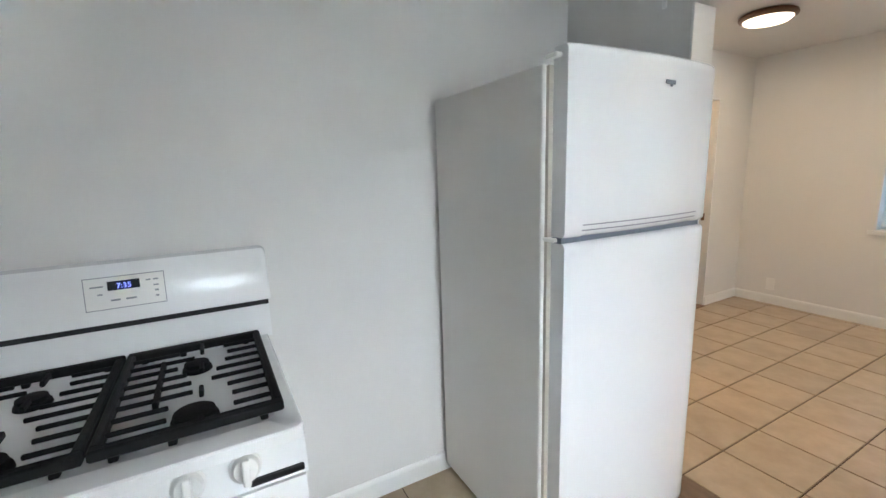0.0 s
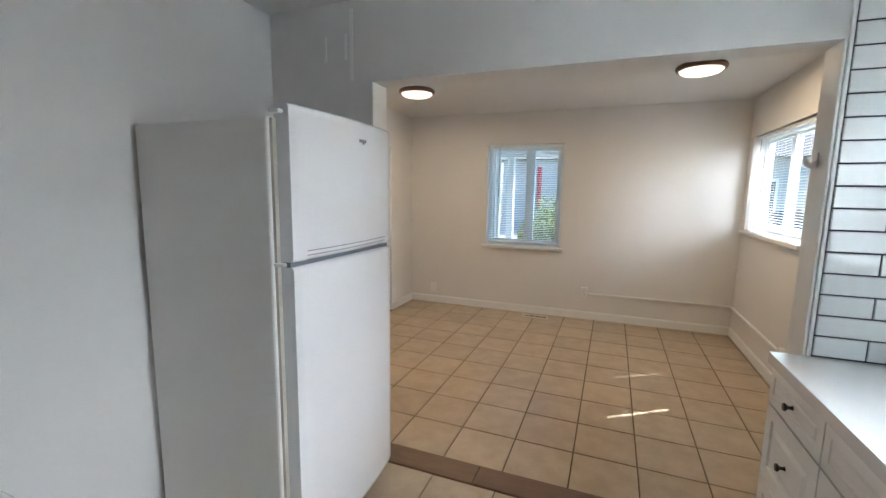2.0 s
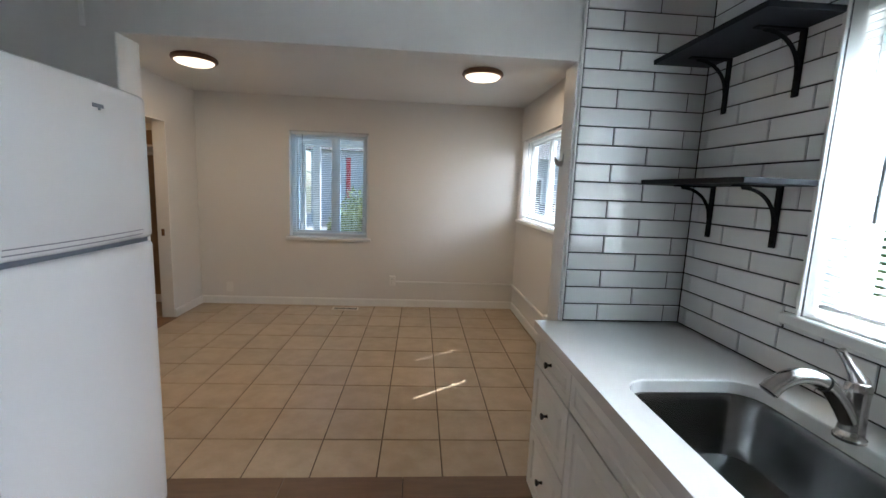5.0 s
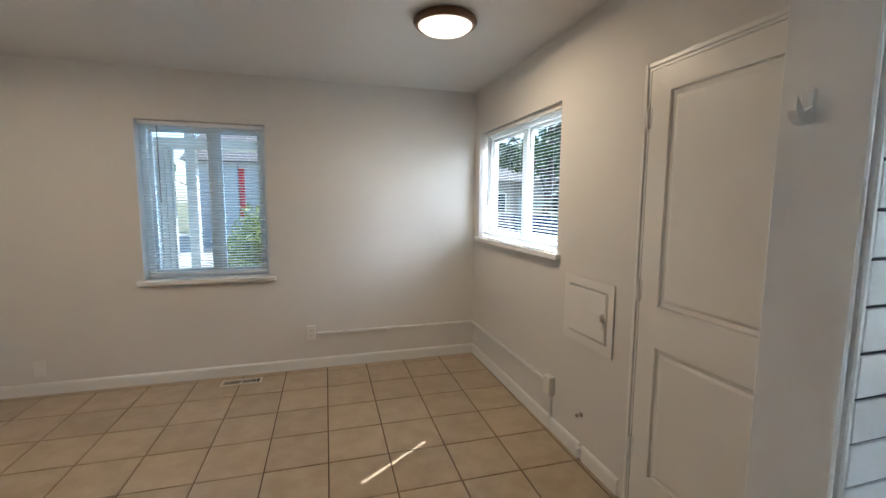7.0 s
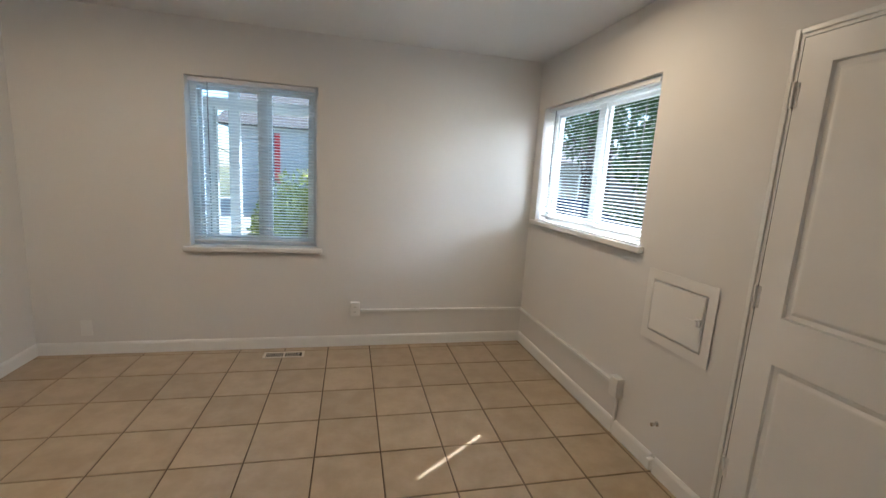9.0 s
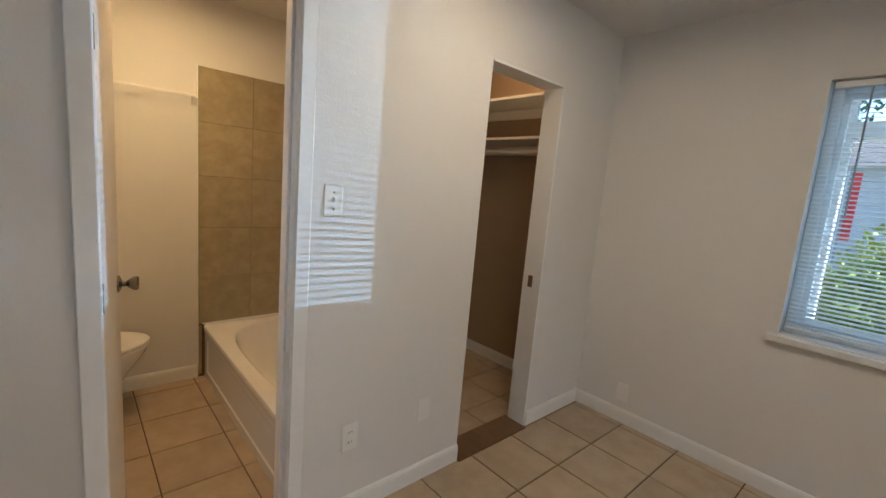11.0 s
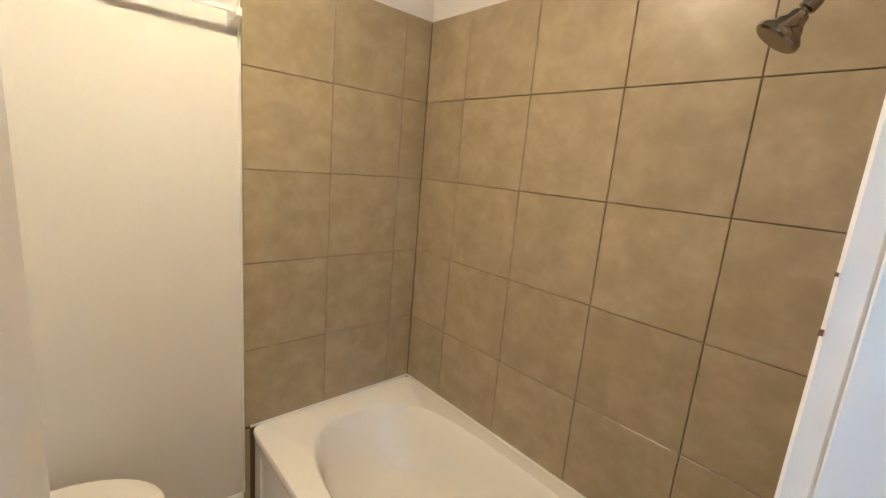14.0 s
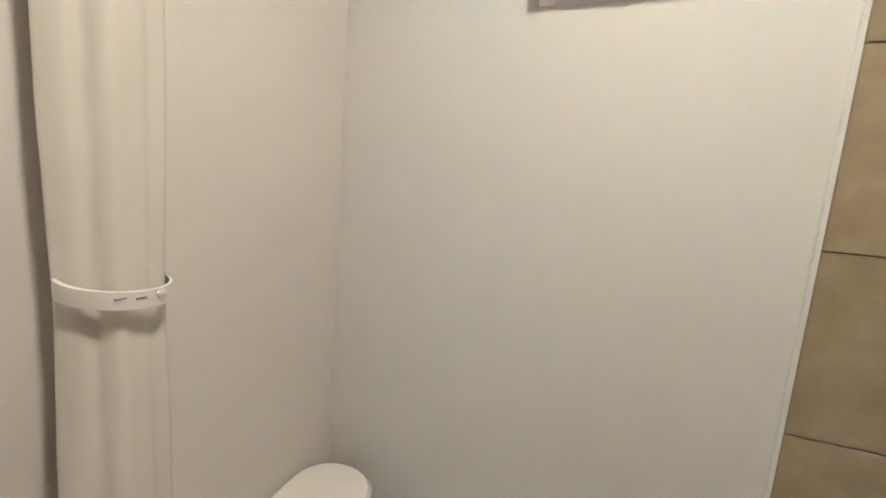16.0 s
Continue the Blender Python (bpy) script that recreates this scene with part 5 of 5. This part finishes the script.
for x, y, r, seed in ((-0.75, 8.0, 1.0, 21), (0.35, 8.6, 1.05, 22), (-1.1, 7.2, 0.78, 23)):
    rng = random.Random(seed)
    s = thing("shrub", "yellow-green garden shrub in full sun", "shrub", group="porch shrubs", m=Matrix.Translation((x, y, GZ)))
    bm = bmesh.new()
    for k in range(7):
        a = rng.uniform(0, 6.28)
        sweep(bm, [(0, 0, 0), (r * 0.3 * math.cos(a), r * 0.3 * math.sin(a), r * 0.7), (r * 0.6 * math.cos(a), r * 0.6 * math.sin(a), r * 1.3)], [0.02, 0.012, 0.005], 6)
    part("stems", bm, BARK, s)
    bm = bmesh.new()
    leaf_cloud(bm, [((rng.uniform(-r, r) * 0.5, rng.uniform(-r, r) * 0.5, rng.uniform(0.5, 1.35) * r), (r * 0.45, r * 0.45, r * 0.4)) for _ in range(9)], 2200, 0.055, rng)
    part("foliage", bm, YELLOWLEAF, s)


for x, y, r, seed in ((6.8, 9.2, 0.8, 41), (7.6, 12.4, 0.95, 42), (8.6, 8.2, 0.8, 43), (3.6, 4.2, 0.5, 44)):
    rng = random.Random(seed)
    s = thing("shrub", "dark green rounded garden shrub on the lawn", "shrub", group="garden shrubs", m=Matrix.Translation((x, y, GZ)))
    bm = bmesh.new()
    sweep(bm, [(0, 0, 0), (0.05, 0.02, r * 0.6), (0.02, -0.04, r * 1.3)], [0.03, 0.02, 0.006], 6)
    part("stems", bm, BARK, s)
    bm = bmesh.new()
    leaf_cloud(bm, [((rng.uniform(-r, r) * 0.6, rng.uniform(-r, r) * 0.6, rng.uniform(0.3, 1.3) * r), (r * 0.5, r * 0.5, r * 0.45)) for _ in range(9)], 1200, 0.06, rng)
    part("foliage", bm, LEAF, s)


def house(label, x0, x1, y0, y1, mat, face, windows, wall_h=2.9):
    h = thing("house", label, "house")
    boxes("wall", mat, h, (x0, x1, y0, y1, GZ, wall_h))
    bm = bmesh.new()
    my, o = (y0 + y1) / 2, 0.4
    rings(bm, [[(x, y0 - o, wall_h), (x, y1 + o, wall_h), (x, my, wall_h + 1.7)] for x in (x0 - o, x1 + o)])
    part("roof", bm, ROOFING, h)
    for a in windows:
        w = boxes("window", TRIM, h, (x0 - 0.05, x0, a - 0.7, a + 0.7, 0.7, 2.1)) if face == "x" else boxes("window", TRIM, h, (a - 0.7, a + 0.7, y0 - 0.05, y0, 0.7, 2.1))
        boxes("pane", CARGLASS, w, (x0 - 0.07, x0 - 0.05, a - 0.6, a + 0.6, 0.8, 2.0)) if face == "x" else boxes("pane", CARGLASS, w, (a - 0.6, a + 0.6, y0 - 0.07, y0 - 0.05, 0.8, 2.0))
    boxes("door", BLUEWALL if mat is STUCCO else TRIM, h, (x0 - 0.05, x0, windows[0] + 1.6, windows[0] + 2.5, GZ, 1.8) if face == "x" else (windows[0] + 1.6, windows[0] + 2.5, y0 - 0.05, y0, GZ, 1.8))


house("tan stucco house across the street", 22.0, 31.0, 2.0, 14.0, STUCCO, "x", (4.0, 9.0, 12.5))
house("tan stucco house across the street", 22.0, 31.0, 17.0, 29.0, STUCCO, "x", (19.0, 24.0))
house("tan stucco house beyond the lawn", 9.5, 20.0, 26.0, 33.0, STUCCO, "y", (11.5, 16.0))
house("blue-grey neighbouring house beyond the porch", -4.4, 7.0, 17.0, 24.0, BLUEWALL, "y", (1.2, 5.2))


def car(label, m):
    c_ = thing("parked_car", label, "car", group="parked cars", m=m)
    bm = bmesh.new()
    side = [(-2.15, 0.35), (-2.2, 0.62), (-2.05, 0.85), (-1.15, 0.95), (-0.55, 1.40), (0.7, 1.44), (1.45, 1.02), (2.1, 0.95), (2.2, 0.7), (2.18, 0.35)]
    rings(bm, [[(w * (0.86 if z > 1.0 else 1.0) * 0.86, y, z) for y, z in side] for w in (-1.0, 1.0)])
    part("body", bm, CARPAINT, c_)
    boxes("side_glass", CARGLASS, c_, (-0.755, -0.74, -0.45, 0.75, 1.02, 1.33), (0.74, 0.755, -0.45, 0.75, 1.02, 1.33))
    bm = bmesh.new()
    rings(bm, [[(-0.64, -1.10, 1.00), (0.64, -1.10, 1.00), (0.62, -0.60, 1.375), (-0.62, -0.60, 1.375)], [(-0.64, -1.11, 1.01), (0.64, -1.11, 1.01), (0.62, -0.61, 1.385), (-0.62, -0.61, 1.385)]])
    part("windscreen", bm, CARGLASS, c_)
    for x in (-0.78, 0.78):
        for y in (-1.35, 1.35):
            bm = bmesh.new()
            rod(bm, (x - 0.1, y, 0.32), (x + 0.1, y, 0.32), 0.32, seg=20)
            w = part("wheel", bm, TYRE, c_, "black tyre")
            bm = bmesh.new()
            rod(bm, (x - 0.105, y, 0.32), (x + 0.105, y, 0.32), 0.19, seg=16)
            part("rim", bm, NICKEL, w)
    for x in (-0.6, 0.6):
        boxes("headlight", CHROME, c_, (x - 0.15, x + 0.15, -2.215, -2.15, 0.62, 0.74), bevel=0.01)
    return c_


first_car = car("dark blue parked car on the lawn by the street", pose(5.4, 9.6, GZ, 0, 0, 60))
copy_thing(first_car, pose(3.9, 11.6, GZ, 0, 0, -30))

# ---- tiles and boards, piece by piece ----
piece_meshes = {}


def piece(name, w, h, t, mat, parent, m, ease=0.0018):
    """A flat piece over x 0..w, y 0..h, its eased face at z = 0, t thick; alike pieces share one mesh."""
    key = (name, round(w, 4), round(h, 4), mat.name)
    if key not in piece_meshes:
        e = ease
        verts = [(e, e, 0), (w - e, e, 0), (w - e, h - e, 0), (e, h - e, 0), (0, 0, -e), (w, 0, -e), (w, h, -e), (0, h, -e), (0, 0, -t), (w, 0, -t), (w, h, -t), (0, h, -t)]
        faces = [(0, 1, 2, 3)] + [(i + 4, (i + 1) % 4 + 4, (i + 1) % 4, i) for i in range(4)] + [(i + 8, (i + 1) % 4 + 8, (i + 1) % 4 + 4, i + 4) for i in range(4)]
        mesh = bpy.data.meshes.new(name)
        mesh.from_pydata(verts, [], faces)
        mesh.materials.append(mat)
        piece_meshes[key] = mesh
    ob = new(name, piece_meshes[key])
    ob.parent = parent
    ob.matrix_world = m
    return ob


rng = random.Random(4)


def lay(name, parent, mat, us, vs, joint, place, t, keep=lambda u0, u1, v0, v1: True, uneven=0.0006):
    """Lays pieces between the joint lines us and vs."""
    for u0, u1 in zip(us, us[1:]):
        for v0, v1 in zip(vs, vs[1:]):
            if u1 - u0 > 0.02 and v1 - v0 > 0.01 and keep(u0, u1, v0, v1):
                piece(name, u1 - u0 - joint, v1 - v0 - joint, t, mat, parent, place(u0 + joint / 2, v0 + joint / 2, rng.uniform(-uneven, 0)))


def lines(start, step, low, high):
    k0 = math.ceil((low - start) / step + 0.08)
    out = [low]
    k = k0
    while start + step * k < high - 0.08 * step:
        out.append(start + step * k)
        k += 1
    return out + [high]


flat = lambda u, v, d: Matrix.Translation((u, v, d))
# the dining grid is turned a little against the walls to fit the camera's view
askew = Matrix.Rotation(radians(-0.6), 4, "Z")
lay("tile", floor, FLOORTILE, lines(0.003, 0.3335, LEFT - 0.06, RIGHT + 0.06), lines(-0.004, 0.3335, 0.002, BACK + 0.06), 0.0078, lambda u, v, d: askew @ flat(u, v, d), 0.006)
lay("tile", floor, FLOORTILE, lines(0, 0.33, -3.6, LEFT - 0.13), lines(0, 0.33, BNORTH + 0.08, BACK), 0.006, flat, 0.006)
lay("tile", floor, FLOORTILE, lines(0.1, 0.33, BWEST, LEFT - 0.13), lines(0.05, 0.33, BSOUTH, 1.11), 0.006, flat, 0.006)
lay("tile", floor_kitchen, FLOORTILE, lines(0, 0.33, KLEFT, 0.80), lines(-0.15, 0.33, KBACK, -0.147), 0.006, flat, 0.006)
for x0, x1 in ((-0.99, -0.45), (-0.447, 0.135), (0.138, 0.80)):
    piece("plank", x1 - x0, 0.152, 0.012, WOOD, floor_sill, Matrix.Translation((x0, -0.143, 0.004)), 0.003)
boxes("plank", WOOD, floor, (BEAST - 0.02, LEFT + 0.03, CLOSET[0] + 0.002, CLOSET[1] - 0.014, -0.005, 0.006), bevel=0.002, label="dark brown wooden closet threshold")
boxes("plank", WOOD, floor, (BEAST - 0.01, LEFT + 0.02, BATH_DOOR[0] + 0.016, BATH_DOOR[1] - 0.016, -0.005, 0.006), bevel=0.002, label="dark brown wooden bathroom threshold")

# kitchen wall tiles: a dark bed with white pieces standing on it
ROWS = [0.893 + 0.076 * k for k in range(20)]
boxes("tile_bed", DARKGROUT, wall_divider, (0.822, KRIGHT - 0.006, KFACE - 0.006, KFACE, 0.889, KCEIL))
boxes("tile_bed", DARKGROUT, wall_kitchen_east, (KRIGHT - 0.006, KRIGHT, KW[1], KFACE - 0.006, 0.889, KCEIL), (KRIGHT - 0.006, KRIGHT, KW[0] - 0.35, KW[1], 0.889, KW[2] - 0.036),
      (KRIGHT - 0.006, KRIGHT, KW[0] - 0.35, KW[1], KW[3] + 0.012, KCEIL), (KRIGHT - 0.006, KRIGHT, KW[0] - 0.35, KW[0], KW[2] - 0.036, KW[3] + 0.012))
on_divider = lambda u, v, d: Matrix.Translation((u, KFACE - 0.012 - d, v)) @ pose(0, 0, 0, 90, 0, 0)
on_east = lambda u, v, d: Matrix.Translation((KRIGHT - 0.012 - d, -u, v)) @ pose(0, 0, 0, 90, 0, -90)
for k, z in enumerate(ROWS):
    top = min(z + 0.076, KCEIL)
    lay("tile", wall_divider, SUBWAY, lines(0.977 if k % 2 == 0 else 1.127, 0.305, 0.824, KRIGHT - 0.010), [z, top], 0.0055, on_divider, 0.007)
    start = 0.22 if k % 2 == 0 else 0.069
    if top < KW[2] - 0.036:
        lay("tile", wall_kitchen_east, SUBWAY, lines(start, 0.305, 0.172, 1.95), [z, top], 0.0055, on_east, 0.007)
    elif z < KW[2] - 0.04:
        lay("tile", wall_kitchen_east, SUBWAY, lines(start, 0.305, 0.172, 0.69), [z, top], 0.0055, on_east, 0.007)
        lay("tile", wall_kitchen_east, SUBWAY, lines(start, 0.305, 0.695, 1.95), [z, KW[2] - 0.036], 0.0055, on_east, 0.007)
        lay("tile", wall_kitchen_east, SUBWAY, [0.69, 0.733], [KW[2] + 0.001, top], 0.004, on_east, 0.007)
    elif z + 0.03 > KW[3]:
        lay("tile", wall_kitchen_east, SUBWAY, lines(start, 0.305, 0.172, 1.95), [max(z, KW[3] + 0.012), top], 0.0055, on_east, 0.007)
    else:
        lay("tile", wall_kitchen_east, SUBWAY, lines(start, 0.305, 0.172, -KW[1] - 0.013), [z, top], 0.0055, on_east, 0.007)

# bathroom wall tiles
BROWS = [0.372, 0.684, 1.014, 1.344, 1.674, 2.004]
boxes("tile_bed", WALLGROUT, wall_bath_west, (BWEST, BWEST + 0.005, 1.07, BNORTH - 0.005, 0.0, 2.002))
boxes("tile_bed", WALLGROUT, wall_bath_north, (BWEST, BEAST, BNORTH - 0.005, BNORTH, 0.36, 2.002))
boxes("tile_bed", WALLGROUT, wall_west, (BEAST - 0.005, BEAST, 1.10, BNORTH - 0.005, 0.36, 2.002))
lay("tile", wall_bath_west, WALLTILE, [1.07, 1.391, 1.709, BNORTH - 0.010], BROWS, 0.0022, lambda u, v, d: Matrix.Translation((BWEST + 0.010 + d, u, v)) @ pose(0, 0, 0, 90, 0, 90), 0.006)
lay("tile", wall_bath_west, WALLTILE, [1.07, 1.09], [0.02, 0.36], 0.002, lambda u, v, d: Matrix.Translation((BWEST + 0.010 + d, u, v)) @ pose(0, 0, 0, 90, 0, 90), 0.006)
lay("tile", wall_bath_north, WALLTILE, [BWEST + 0.010, -3.714, -3.386, -3.053, -2.726, BEAST - 0.010], BROWS, 0.0022,
    lambda u, v, d: Matrix.Translation((u, BNORTH - 0.010 - d, v)) @ pose(0, 0, 0, 90, 0, 0), 0.006)
lay("tile", wall_west, WALLTILE, [-BNORTH + 0.010, -1.52, -1.19, -1.10], BROWS, 0.0022, lambda u, v, d: Matrix.Translation((BEAST - 0.010 - d, -u, v)) @ pose(0, 0, 0, 90, 0, -90), 0.006)
boxes("edge_strip", TRIM, wall_bath_west, (BWEST, BWEST + 0.0115, 1.062, 1.0695, 0.09, 2.006), bevel=0.001, label="white edge bead beside the tiles")
